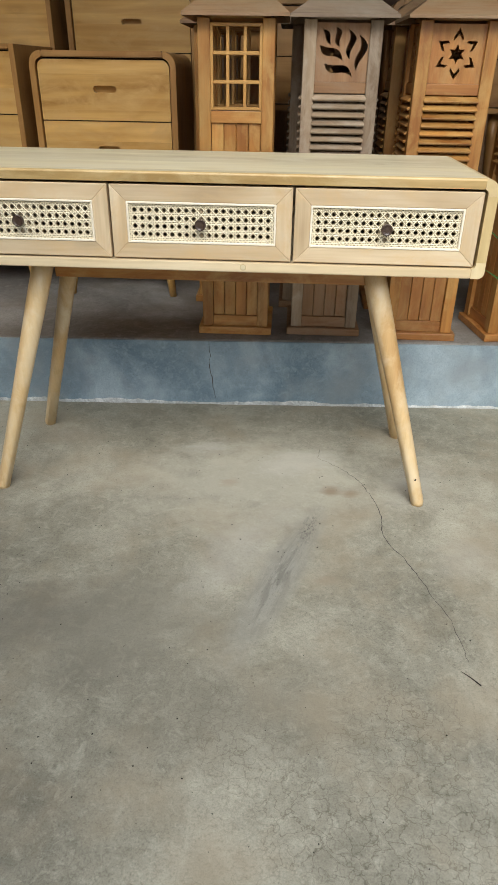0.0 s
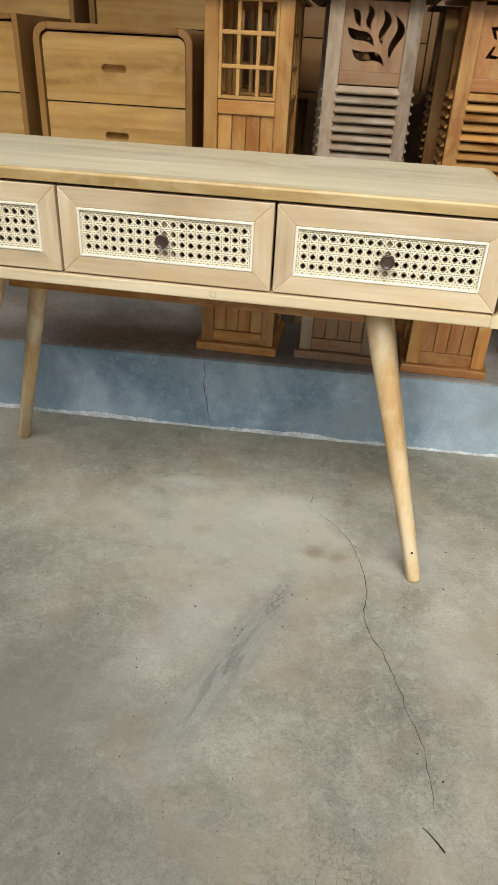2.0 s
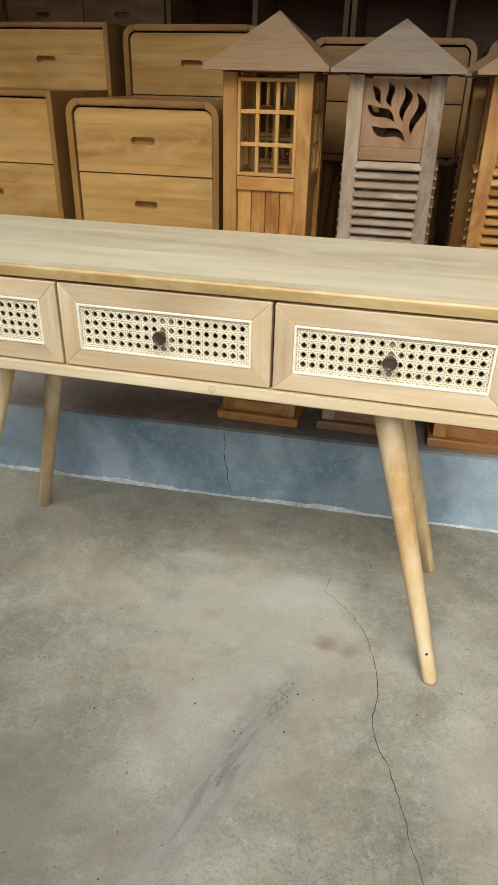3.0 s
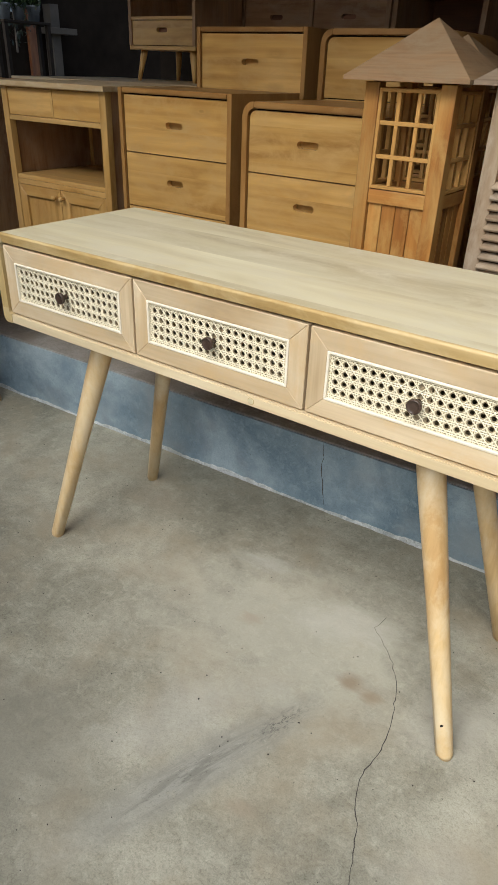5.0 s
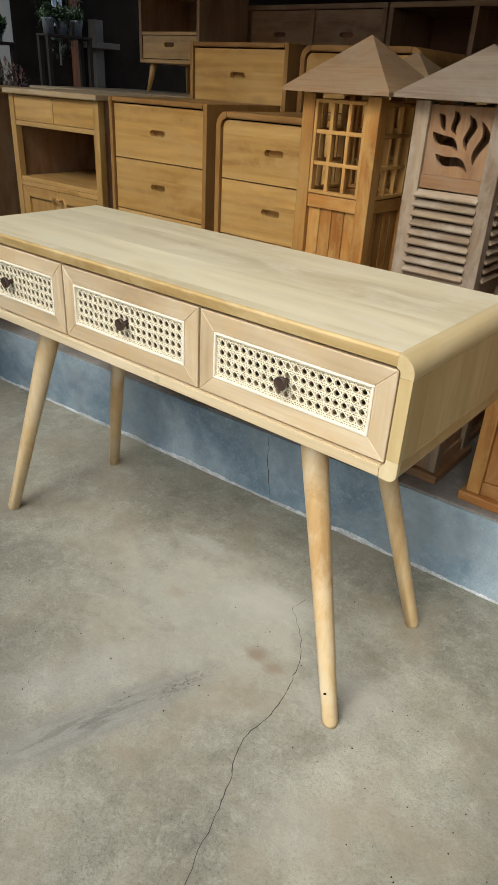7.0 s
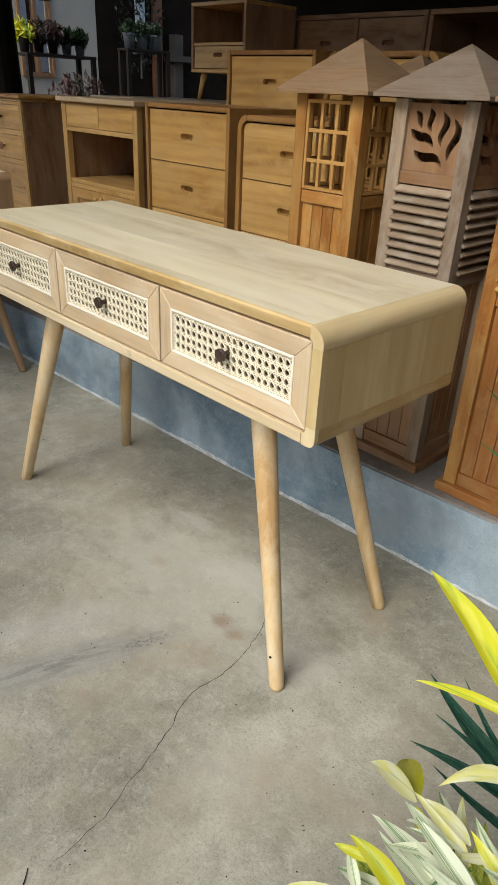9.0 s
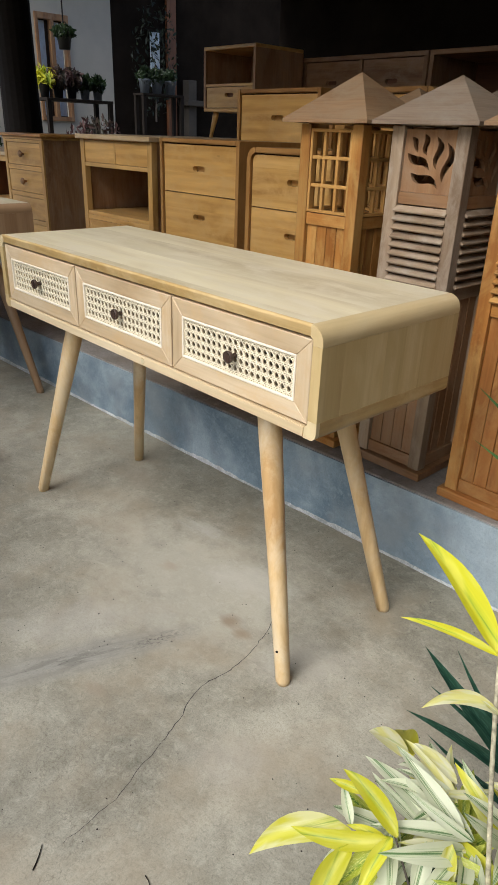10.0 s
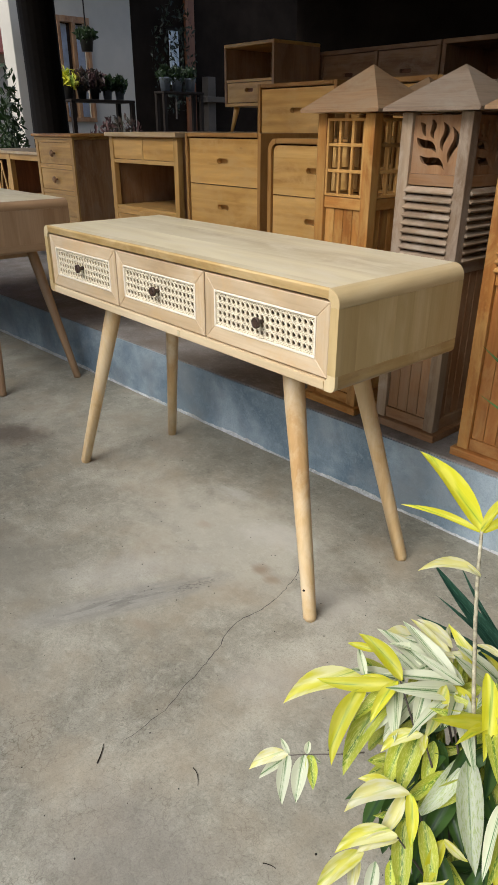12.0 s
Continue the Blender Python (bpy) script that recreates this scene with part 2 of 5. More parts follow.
def scratch(n, l, v, x, y, turn, length, width, fine, cut, seed):
    """A scuffed streak on the floor: broken lines that run along it and fade to its ends."""
    mp = n.new("ShaderNodeMapping")
    mp.vector_type = "TEXTURE"
    mp.inputs["Location"].default_value = (x, y, 0)
    mp.inputs["Rotation"].default_value = (0, 0, radians(turn))
    mp.inputs["Scale"].default_value = (length / 2, width / 2, 1)
    l.new(v, mp.inputs["Vector"])
    flat = n.new("ShaderNodeVectorMath")
    flat.operation = "MULTIPLY"
    flat.inputs[1].default_value = (1, 1, 0)
    l.new(mp.outputs[0], flat.inputs[0])
    ln = n.new("ShaderNodeVectorMath")
    ln.operation = "LENGTH"
    l.new(flat.outputs[0], ln.inputs[0])
    env = ramp(n, [(0.15, (1, 1, 1)), (0.98, (0, 0, 0))])
    l.new(ln.outputs["Value"], env.inputs[0])
    lines = n.new("ShaderNodeVectorMath")
    lines.operation = "MULTIPLY_ADD"
    lines.inputs[1].default_value = (length / 2 * fine[0], width / 2 * fine[1], 0)
    lines.inputs[2].default_value = (seed, seed * 3.1, seed)
    l.new(flat.outputs[0], lines.inputs[0])
    t = tex(n, l, "noise", lines.outputs[0], 1.0, 5, 0.7, 0.6)
    r = ramp(n, [(cut, (0, 0, 0)), (cut + 0.12, (1, 1, 1))])
    l.new(t.outputs[0], r.inputs[0])
    return mixc(n, l, 1.0, env.outputs[0], r.outputs[0], "MULTIPLY")


def concrete(name, stops, stain_cols, marks=False, coarse=0.42):
    m, n, l, b = mat(name, 0.75)
    tc = n.new("ShaderNodeTexCoord")
    v = tc.outputs["Object"]
    big = tex(n, l, "noise", v, 2.3, 5, 0.6, 0.6)
    medium = tex(n, l, "noise", v, 14.0, 6, 0.65, 0.4)
    fine = tex(n, l, "noise", v, 150.0, 4, 0.7)
    r = ramp(n, stops)
    l.new(big.outputs[0], r.inputs[0])
    m2 = ramp(n, [(0.36, stain_cols[0]), (0.62, (1, 1, 1))])
    l.new(medium.outputs[0], m2.inputs[0])
    col = mixc(n, l, 0.8, r.outputs[0], m2.outputs[0], "MULTIPLY")
    f2 = ramp(n, [(0.30, (0.52, 0.52, 0.50)), (0.48, (0.95, 0.95, 0.94)), (0.62, (1, 1, 1)), (0.76, (1, 1, 1))])
    l.new(fine.outputs[0], f2.inputs[0])
    col = mixc(n, l, coarse * 1.6, col, f2.outputs[0], "MULTIPLY")
    scuff = tex(n, l, "noise", v, 42.0, 6, 0.75, 0.8)
    s2 = ramp(n, [(0.50, (0, 0, 0)), (0.70, (coarse, coarse, coarse))])
    l.new(scuff.outputs[0], s2.inputs[0])
    col = mixc(n, l, s2.outputs[0], col, tuple(min(0.8, c * 1.12) for c in stops[-1][1]))
    grit = tex(n, l, "noise", v, 330.0, 2, 0.6)
    gr = ramp(n, [(0.30, (0.62, 0.61, 0.59)), (0.50, (1, 1, 1)), (0.72, (1.22, 1.22, 1.21))])
    l.new(grit.outputs[0], gr.inputs[0])
    col = mixc(n, l, coarse, col, gr.outputs[0], "MULTIPLY")
    pit = ramp(n, [(0.30, (0.55, 0.54, 0.52)), (0.40, (1, 1, 1))])
    l.new(scuff.outputs[0], pit.inputs[0])
    col = mixc(n, l, coarse, col, pit.outputs[0], "MULTIPLY")
    warm = tex(n, l, "noise", v, 4.1, 4, 0.6)
    wr = ramp(n, [(0.48, (0, 0, 0)), (0.68, (0.62, 0.62, 0.62))])
    l.new(warm.outputs[0], wr.inputs[0])
    col = mixc(n, l, wr.outputs[0], col, stain_cols[1])
    speck = n.new("ShaderNodeTexVoronoi")
    speck.inputs["Scale"].default_value = 34.0
    l.new(v, speck.inputs["Vector"])
    sr = ramp(n, [(0.0, (0.35, 0.33, 0.30)), (0.045, (0.5, 0.5, 0.48)), (0.07, (1, 1, 1))])
    l.new(speck.outputs["Distance"], sr.inputs[0])
    spn = tex(n, l, "noise", v, 9.0, 2)
    spm = ramp(n, [(0.55, (0, 0, 0)), (0.62, (1, 1, 1))])
    l.new(spn.outputs[0], spm.inputs[0])
    col = mixc(n, l, spm.outputs[0], col, mixc(n, l, 1.0, col, sr.outputs[0], "MULTIPLY"))
    if marks:
        web = n.new("ShaderNodeTexVoronoi")
        web.feature = "DISTANCE_TO_EDGE"
        web.inputs["Scale"].default_value = 40.0
        wob = n.new("ShaderNodeVectorMath")
        wob.operation = "MULTIPLY_ADD"
        wc = tex(n, l, "noise", v, 30.0, 3)
        l.new(wc.outputs["Color"], wob.inputs[0])
        wob.inputs[1].default_value = (0.05, 0.05, 0.05)
        l.new(v, wob.inputs[2])
        l.new(wob.outputs[0], web.inputs["Vector"])
        er = ramp(n, [(0.0, (0.60, 0.58, 0.55)), (0.040, (1, 1, 1))])
        l.new(web.outputs[0], er.inputs[0])
        em = tex(n, l, "noise", v, 3.0, 3)
        emr = ramp(n, [(0.38, (0, 0, 0)), (0.58, (1, 1, 1))])
        l.new(em.outputs[0], emr.inputs[0])
        front = blotch(n, l, v, 0.45, -0.80, 0, 3.6, 1.9, 0.7, 11.0)
        col = mixc(n, l, mixc(n, l, 1.0, emr.outputs[0], front, "MULTIPLY"), col, mixc(n, l, 1.0, col, er.outputs[0], "MULTIPLY"))
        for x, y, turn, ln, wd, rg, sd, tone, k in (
                # first pale and next three dark patches paint the floor's light and shade
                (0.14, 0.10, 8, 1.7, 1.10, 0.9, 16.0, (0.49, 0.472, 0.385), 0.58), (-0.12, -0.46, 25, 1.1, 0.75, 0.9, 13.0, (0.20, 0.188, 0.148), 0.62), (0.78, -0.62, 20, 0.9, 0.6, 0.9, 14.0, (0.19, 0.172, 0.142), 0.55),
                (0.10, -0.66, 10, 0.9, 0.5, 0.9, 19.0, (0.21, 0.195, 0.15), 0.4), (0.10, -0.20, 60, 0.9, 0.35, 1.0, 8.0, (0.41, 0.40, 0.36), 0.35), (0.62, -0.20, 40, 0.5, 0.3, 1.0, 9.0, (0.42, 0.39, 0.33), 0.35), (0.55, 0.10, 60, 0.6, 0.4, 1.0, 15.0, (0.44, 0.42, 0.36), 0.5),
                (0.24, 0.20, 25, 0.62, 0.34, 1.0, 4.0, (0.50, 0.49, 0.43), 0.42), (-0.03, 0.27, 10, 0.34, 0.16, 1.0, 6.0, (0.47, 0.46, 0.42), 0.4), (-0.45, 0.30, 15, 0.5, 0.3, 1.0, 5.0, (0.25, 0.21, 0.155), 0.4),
                # the patch at x -0.96 paints a soft shade on the floor
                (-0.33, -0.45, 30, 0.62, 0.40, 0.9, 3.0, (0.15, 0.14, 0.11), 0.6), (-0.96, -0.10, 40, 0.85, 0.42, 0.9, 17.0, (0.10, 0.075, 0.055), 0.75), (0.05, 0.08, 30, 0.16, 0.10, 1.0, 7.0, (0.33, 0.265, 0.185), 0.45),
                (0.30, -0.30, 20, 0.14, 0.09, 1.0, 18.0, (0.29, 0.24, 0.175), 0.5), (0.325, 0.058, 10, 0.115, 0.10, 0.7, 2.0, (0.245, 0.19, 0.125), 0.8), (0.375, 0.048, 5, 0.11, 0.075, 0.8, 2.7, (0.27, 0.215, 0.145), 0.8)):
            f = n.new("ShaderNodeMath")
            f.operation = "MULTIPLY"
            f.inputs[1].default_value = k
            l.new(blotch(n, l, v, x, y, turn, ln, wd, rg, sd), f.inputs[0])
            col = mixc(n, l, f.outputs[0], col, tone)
        for x, y, turn, ln, wd, run, cut, sd, tone in ((0.195, -0.29, 70, 0.68, 0.125, (7.0, 14.0), 0.32, 1.0, (0.292, 0.285, 0.248)), (0.200, -0.28, 70, 0.60, 0.100, (9.0, 60.0), 0.45, 2.0, (0.20, 0.195, 0.167)),
                                                       (0.262, -0.115, 72, 0.17, 0.050, (90.0, 230.0), 0.50, 3.0, (0.08, 0.077, 0.068)), (0.185, -0.31, 69, 0.42, 0.095, (150.0, 330.0), 0.56, 4.0, (0.11, 0.107, 0.092)),
                                                       (0.230, -0.20, 69, 0.40, 0.095, (110.0, 200.0), 0.62, 5.0, (0.52, 0.51, 0.45))):
            col = mixc(n, l, scratch(n, l, v, x, y, turn, ln, wd, run, cut, sd), col, tone)
    l.new(col, b.inputs["Base Color"])
    rr = n.new("ShaderNodeMapRange")
    rr.inputs[3].default_value, rr.inputs[4].default_value = 0.55, 0.85
    l.new(medium.outputs[0], rr.inputs[0])
    l.new(rr.outputs[0], b.inputs["Roughness"])
    add = n.new("ShaderNodeMath")
    l.new(medium.outputs[0], add.inputs[0])
    l.new(fine.outputs[0], add.inputs[1])
    bumped(n, l, b, add.outputs[0], 0.3, 0.002)
    return m


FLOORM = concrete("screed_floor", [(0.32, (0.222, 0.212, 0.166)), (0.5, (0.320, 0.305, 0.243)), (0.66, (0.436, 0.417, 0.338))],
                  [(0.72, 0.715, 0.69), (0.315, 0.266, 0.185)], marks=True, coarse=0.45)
LEDGEM = concrete("dusty_step_top", [(0.34, (0.155, 0.142, 0.13)), (0.5, (0.225, 0.212, 0.197)), (0.66, (0.33, 0.315, 0.295))],
                  [(0.75, 0.73, 0.70), (0.15, 0.12, 0.09)])
BLUEM = concrete("blue_grey_painted_riser", [(0.34, (0.11, 0.17, 0.22)), (0.5, (0.225, 0.30, 0.355)), (0.64, (0.39, 0.475, 0.525))],
                 [(0.74, 0.77, 0.80), (0.24, 0.27, 0.28)], coarse=0.28)
LIMEM = concrete("pale_mortar", [(0.36, (0.40, 0.43, 0.44)), (0.5, (0.56, 0.60, 0.61)), (0.64, (0.74, 0.77, 0.78))],
                 [(0.52, 0.52, 0.52), (0.42, 0.42, 0.40)], coarse=0.6)
CRACKM = plain("crack", (0.05, 0.045, 0.04), 0.9)
GROUNDM = plain("trodden_earth", (0.16, 0.13, 0.09), 0.95, var=0.3, scale=4)


# ---- mesh helpers ----
def box(bm, x0, x1, y0, y1, z0, z1, bevel=0.0, seg=2, m=None):
    r = bmesh.ops.create_cube(bm, size=1.0)
    vs = r["verts"]
    for v in vs:
        v.co = Vector((x0 if v.co.x < 0 else x1, y0 if v.co.y < 0 else y1, z0 if v.co.z < 0 else z1))
    if bevel > 0:
        es = list({e for v in vs for e in v.link_edges})
        r = bmesh.ops.bevel(bm, geom=es, offset=bevel, segments=seg, profile=0.5, affect="EDGES", clamp_overlap=True)
        vs = list({v for f in r["faces"] for v in f.verts} | {v for v in vs if v.is_valid})
    if m:
        bmesh.ops.transform(bm, matrix=m, verts=vs)
    return bm


def boxed(*a, **k):
    return box(bmesh.new(), *a, **k)


def part(name, bm, material, parent, label="", m=None, smooth=False):
    if isinstance(bm, bmesh.types.BMesh):
        me = bpy.data.meshes.new(name)
        bmesh.ops.recalc_face_normals(bm, faces=bm.faces)
        bm.to_mesh(me)
        bm.free()
        me.materials.append(material)
        if smooth:
            me.shade_smooth()
    else:
        me = bm
    ob = new(name, me)
    ob.parent = parent
    if m:
        ob.matrix_basis = m
    if label:
        ob["label"] = label
    return ob


def thing(name, label, category, m=None, group="", kind=""):
    ob = new(name)
    ob.empty_display_size = 0.1
    if m:
        ob.matrix_basis = m
    return tagged(ob, label, category, group, kind)


def solid(name, bm, material, label, category="", kind="structure", smooth=False):
    return tagged(part(name, bm, material, None, smooth=smooth), label, category, "", kind)


def prism(pts, a, b, axis="y", bm=None):
    """Extrude a flat outline from a to b along an axis. Outline pairs are (x, z), (y, z) or (x, y)."""
    bm = bm or bmesh.new()
    put = {"y": lambda p, d: (p[0], d, p[1]), "x": lambda p, d: (d, p[0], p[1]), "z": lambda p, d: (p[0], p[1], d)}[axis]
    lo, hi = [bm.verts.new(put(p, a)) for p in pts], [bm.verts.new(put(p, b)) for p in pts]
    bm.faces.new(lo)
    bm.faces.new(hi)
    for k in range(len(pts)):
        q = (k + 1) % len(pts)
        bm.faces.new((lo[k], lo[q], hi[q], hi[k]))
    return bm


def pierced(outer, holes, a, b):
    """A board in the x-z plane from y=a to y=b, with holes cut through."""
    from mathutils.geometry import tessellate_polygon
    bm = bmesh.new()
    loops = [outer, *holes]
    tris = tessellate_polygon([[Vector((p[0], p[1], 0)) for p in lp] for lp in loops])
    flat = [p for lp in loops for p in lp]
    lo, hi = [bm.verts.new((p[0], a, p[1])) for p in flat], [bm.verts.new((p[0], b, p[1])) for p in flat]
    for t in tris:
        bm.faces.new([lo[k] for k in t])
        bm.faces.new([hi[k] for k in reversed(t)])
    s = 0
    for lp in loops:
        for k in range(len(lp)):
            q = (k + 1) % len(lp)
            bm.faces.new((lo[s + k], lo[s + q], hi[s + q], hi[s + k]))
        s += len(lp)
    return bm


def arc(cx, cz, r, a0, a1, steps=6):
    return [(cx + r * math.cos(radians(a0 + (a1 - a0) * k / steps)), cz + r * math.sin(radians(a0 + (a1 - a0) * k / steps))) for k in range(steps + 1)]


def lathe(profile, steps=20, bm=None):
    """Turn an (r, z) profile round z."""
    bm = bm or bmesh.new()
    rings = [[bm.verts.new((r * math.cos(2 * math.pi * k / steps), r * math.sin(2 * math.pi * k / steps), z)) for k in range(steps)] for r, z in profile]
    for lo, hi in zip(rings, rings[1:]):
        for k in range(steps):
            q = (k + 1) % steps
            bm.faces.new((lo[k], lo[q], hi[q], hi[k]))
    bm.faces.new(rings[0])
    bm.faces.new(rings[-1])
    return bm


def along(bm, p, q):
    """Lay a mesh built along z from 0 to 1 between two points."""
    p, q = Vector(p), Vector(q)
    d = q - p
    m = Matrix.Translation(p) @ d.to_track_quat("Z", "Y").to_matrix().to_4x4() @ Matrix.Diagonal((1, 1, d.length, 1))
    bmesh.ops.transform(bm, matrix=m, verts=bm.verts)
    return bm


def tapered_leg(p, q, r0, r1):
    """A turned leg from p (foot) to q (top), its foot cut level."""
    bm = along(lathe([(r0 * 0.86, 0), (r0, 0.012), (r0 + (r1 - r0) * 0.5, 0.5), (r1, 0.85), (r1, 1.0)], 20), p, q)
    for v in bm.verts:
        if v.co.z < p[2] + 0.006:
            v.co.z = p[2]
    return bm


def shell_side(x, z0, z1, th, R, y0, y1, sign):
    """One upright of a rounded case with both rounded corners."""
    ri = max(R - th, 0.002)
    pts = arc(x - R, z1 - R, R, 90, 0) + arc(x - R, z0 + R, R, 0, -90)
    pts += arc(x - R, z0 + R, ri, -90, 0) + arc(x - R, z1 - R, ri, 0, 90)
    return prism([(sign * a, b) for a, b in pts], y0, y1)


def ribbon(points, width, z, jitter, seed, material, name, label, wall_y=None):
    """A narrow wandering crack laid on the floor (or up a wall)."""
    rnd = random.Random(seed)
    bm = bmesh.new()
    fine = []
    for (a, b), (c, d) in zip(points, points[1:]):
        n = max(2, int(math.hypot(c - a, d - b) / 0.012))
        fine += [(a + (c - a) * k / n + rnd.uniform(-jitter, jitter), b + (d - b) * k / n + rnd.uniform(-jitter, jitter)) for k in range(n)]
    fine.append(points[-1])
    prev = None
    for k, (a, b) in enumerate(fine):
        c, d = fine[min(k + 1, len(fine) - 1)]
        e, f = fine[max(k - 1, 0)]
        t = Vector((c - e, d - f)).normalized()
        w = width * rnd.uniform(0.5, 1.2) * (0.35 + 0.65 * math.sin(math.pi * min(0.98, max(0.06, k / len(fine)))))
        pr = [(a - t.y * w, b + t.x * w), (a + t.y * w, b - t.x * w)]
        vs = [bm.verts.new((p[0], p[1], z) if wall_y is None else (p[0], wall_y, p[1])) for p in pr]
        if prev:
            bm.faces.new((prev[0], prev[1], vs[1], vs[0]))
        prev = vs
    return solid(name, bm, material, label)


# ---- large structure ----
STEP = 0.225
RISER = pose(0, 0.563, 0, 0, 0, 2.6)  # the step runs at a slight angle to the table
solid("ground", boxed(-400, 400, -400, 400, -0.6, -0.14), GROUNDM, "bare trodden earth round the workshop")
solid("floor", boxed(-14, 7, -3.4, 0.90, -0.13, 0.0), FLOORM, "worn grey-beige cement floor with stains, hairline cracks and painted light and shade")
solid("porch_step", boxed(-5.6, 7, 0.006, 5.9, -0.1, STEP, 0.006), LEDGEM, "raised dusty concrete porch floor").matrix_basis = RISER
solid("step_riser", boxed(-5.6, 7, 0.0, 0.006, 0.0, STEP - 0.004), BLUEM, "blue-grey painted cement riser of the porch step").matrix_basis = RISER


def mortar_strip():
    """A thin lumpy bead of mortar along the foot of the riser."""
    rnd = random.Random(4)
    bm = bmesh.new()
    x, prev, h, d = -5.6, None, 0.013, 0.006
    while x < 7:
        h = min(0.0165, max(0.006, h + rnd.uniform(-0.0024, 0.0024)))
        d = min(0.005, max(0.002, d + rnd.uniform(-0.001, 0.001)))
        y = 0.0
        ring = [bm.verts.new(p) for p in ((x, y - d, 0.0), (x, y - d * 0.95, h * 0.35), (x, y - d * 0.6, h * 0.75), (x, y - 0.0008, h))]
        if prev:
            for k in range(3):
                bm.faces.new((prev[k], ring[k], ring[k + 1], prev[k + 1]))
        prev = ring
        x += rnd.uniform(0.004, 0.011)
    return bm


solid("trim", mortar_strip(), LIMEM, "ragged pale mortar line along the foot of the step").matrix_basis = RISER
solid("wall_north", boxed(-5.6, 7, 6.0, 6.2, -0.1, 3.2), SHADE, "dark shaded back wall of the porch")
# next three walls are added to block light; the ceiling edge is set likewise
solid("wall_east", boxed(1.8, 2.0, -1.0, 6.0, 0.0, 2.66), SHADE, "dark side wall added to cut light from the right")
solid("wall_south", boxed(-2.7, -0.35, -2.1, -1.98, 0.0, 2.75), SHADE, "unseen dark wall added to shade the cement floor")
solid("wall_outer", boxed(-2.9, -2.7, -3.4, 0.35, 0.0, 2.75), SHADE, "unseen dark side wall added to shade the cement floor")
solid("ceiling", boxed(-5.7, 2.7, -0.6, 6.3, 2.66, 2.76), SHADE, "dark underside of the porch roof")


# ---- the rattan-fronted console table ----
def cane_panel(x0, x1, z0, z1, y):
    """Six-way woven cane: a sheet with eight-sided eyes, and raised strands in four directions over it."""
    bm, top = bmesh.new(), bmesh.new()
    nx, nz = max(2, round((x1 - x0) / 0.0156)), max(2, round((z1 - z0) / 0.0166))
    px, pz = (x1 - x0) / nx, (z1 - z0) / nz
    ways = [(1, 0), (1, 1), (0, 1), (-1, 1), (-1, 0), (-1, -1), (0, -1), (1, -1)]
    for i in range(nx + 1):
        for j in range(nz + 1):
            cx, cz = x0 + px * i, z0 + pz * j
            clip = lambda a, b: (min(max(a, x0), x1), y, min(max(b, z0), z1))
            out = [bm.verts.new(clip(cx + u * px / 2, cz + w * pz / 2)) for u, w in ways]
            if i in (0, nx) or j in (0, nz):
                bm.faces.new([out[k] for k in (1, 3, 5, 7)])
                continue
            eye = []
            for k, (u, w) in enumerate(ways):
                r = 0.0035 if k % 2 == 0 else 0.0035 * 0.76
                eye.append(bm.verts.new((cx + u * r, y + 0.0004, cz + w * r)))
            for k in range(8):
                q = (k + 1) % 8
                bm.faces.new((out[k], out[q], eye[q], eye[k]))

    def strand(a, b, dy, wd, t=0.0008):
        d = Vector((b[0] - a[0], 0, b[1] - a[1]))
        side = Vector((-d.z, 0, d.x)).normalized() * wd
        p, q, up = Vector((a[0], y - dy, a[1])), Vector((b[0], y - dy, b[1])), Vector((0, -t, 0))
        a1, a2, a3 = top.verts.new(p - side), top.verts.new(p + up), top.verts.new(p + side)
        b1, b2, b3 = top.verts.new(q - side), top.verts.new(q + up), top.verts.new(q + side)
        top.faces.new((a1, b1, b2, a2))
        top.faces.new((a2, b2, b3, a3))
    for k in range(nx):
        for o in (-0.0017, 0.0017):
            x = x0 + (k + 0.5) * px + o
            strand((x, z0), (x, z1), 0.0002, 0.0010)
    for k in range(nz):
        for o in (-0.0017, 0.0017):
            z = z0 + (k + 0.5) * pz + o
            strand((x0, z), (x1, z), 0.0007, 0.0010)
    for s in (1, -1):
        for k in range(-nz, nx + nz):
            ax, az, bz = x0 + (k + 0.5) * px, z0 if s > 0 else z1, z1 if s > 0 else z0
            bx = ax + nz * px
            ua, ub = max(0.0, (x0 - ax) / (bx - ax)), min(1.0, (x1 - ax) / (bx - ax))
            if ub - ua > 0.05:
                at = lambda u: (ax + (bx - ax) * u, az + (bz - az) * u)
                strand(at(ua), at(ub), 0.0012 if s > 0 else 0.0016, 0.0010)
    return bm, top


def mitred(x0, x1, z0, z1, wl, wr, wb, wt, y0, y1):
    """Four mitred rails of a frame: bottom, top, left, right."""
    o, i = [(x0, z0), (x1, z0), (x1, z1), (x0, z1)], [(x0 + wl, z0 + wb), (x1 - wr, z0 + wb), (x1 - wr, z1 - wt), (x0 + wl, z1 - wt)]
    return {"bottom": prism([o[0], o[1], i[1], i[0]], y0, y1), "right": prism([o[1], o[2], i[2], i[1]], y0, y1),
            "top": prism([o[2], o[3], i[3], i[2]], y0, y1), "left": prism([o[3], o[0], i[0], i[3]], y0, y1)}


def soften(bm, r=0.0015, seg=1):
    bmesh.ops.bevel(bm, geom=bm.edges[:], offset=r, segments=seg, affect="EDGES", clamp_overlap=True)
    return bm


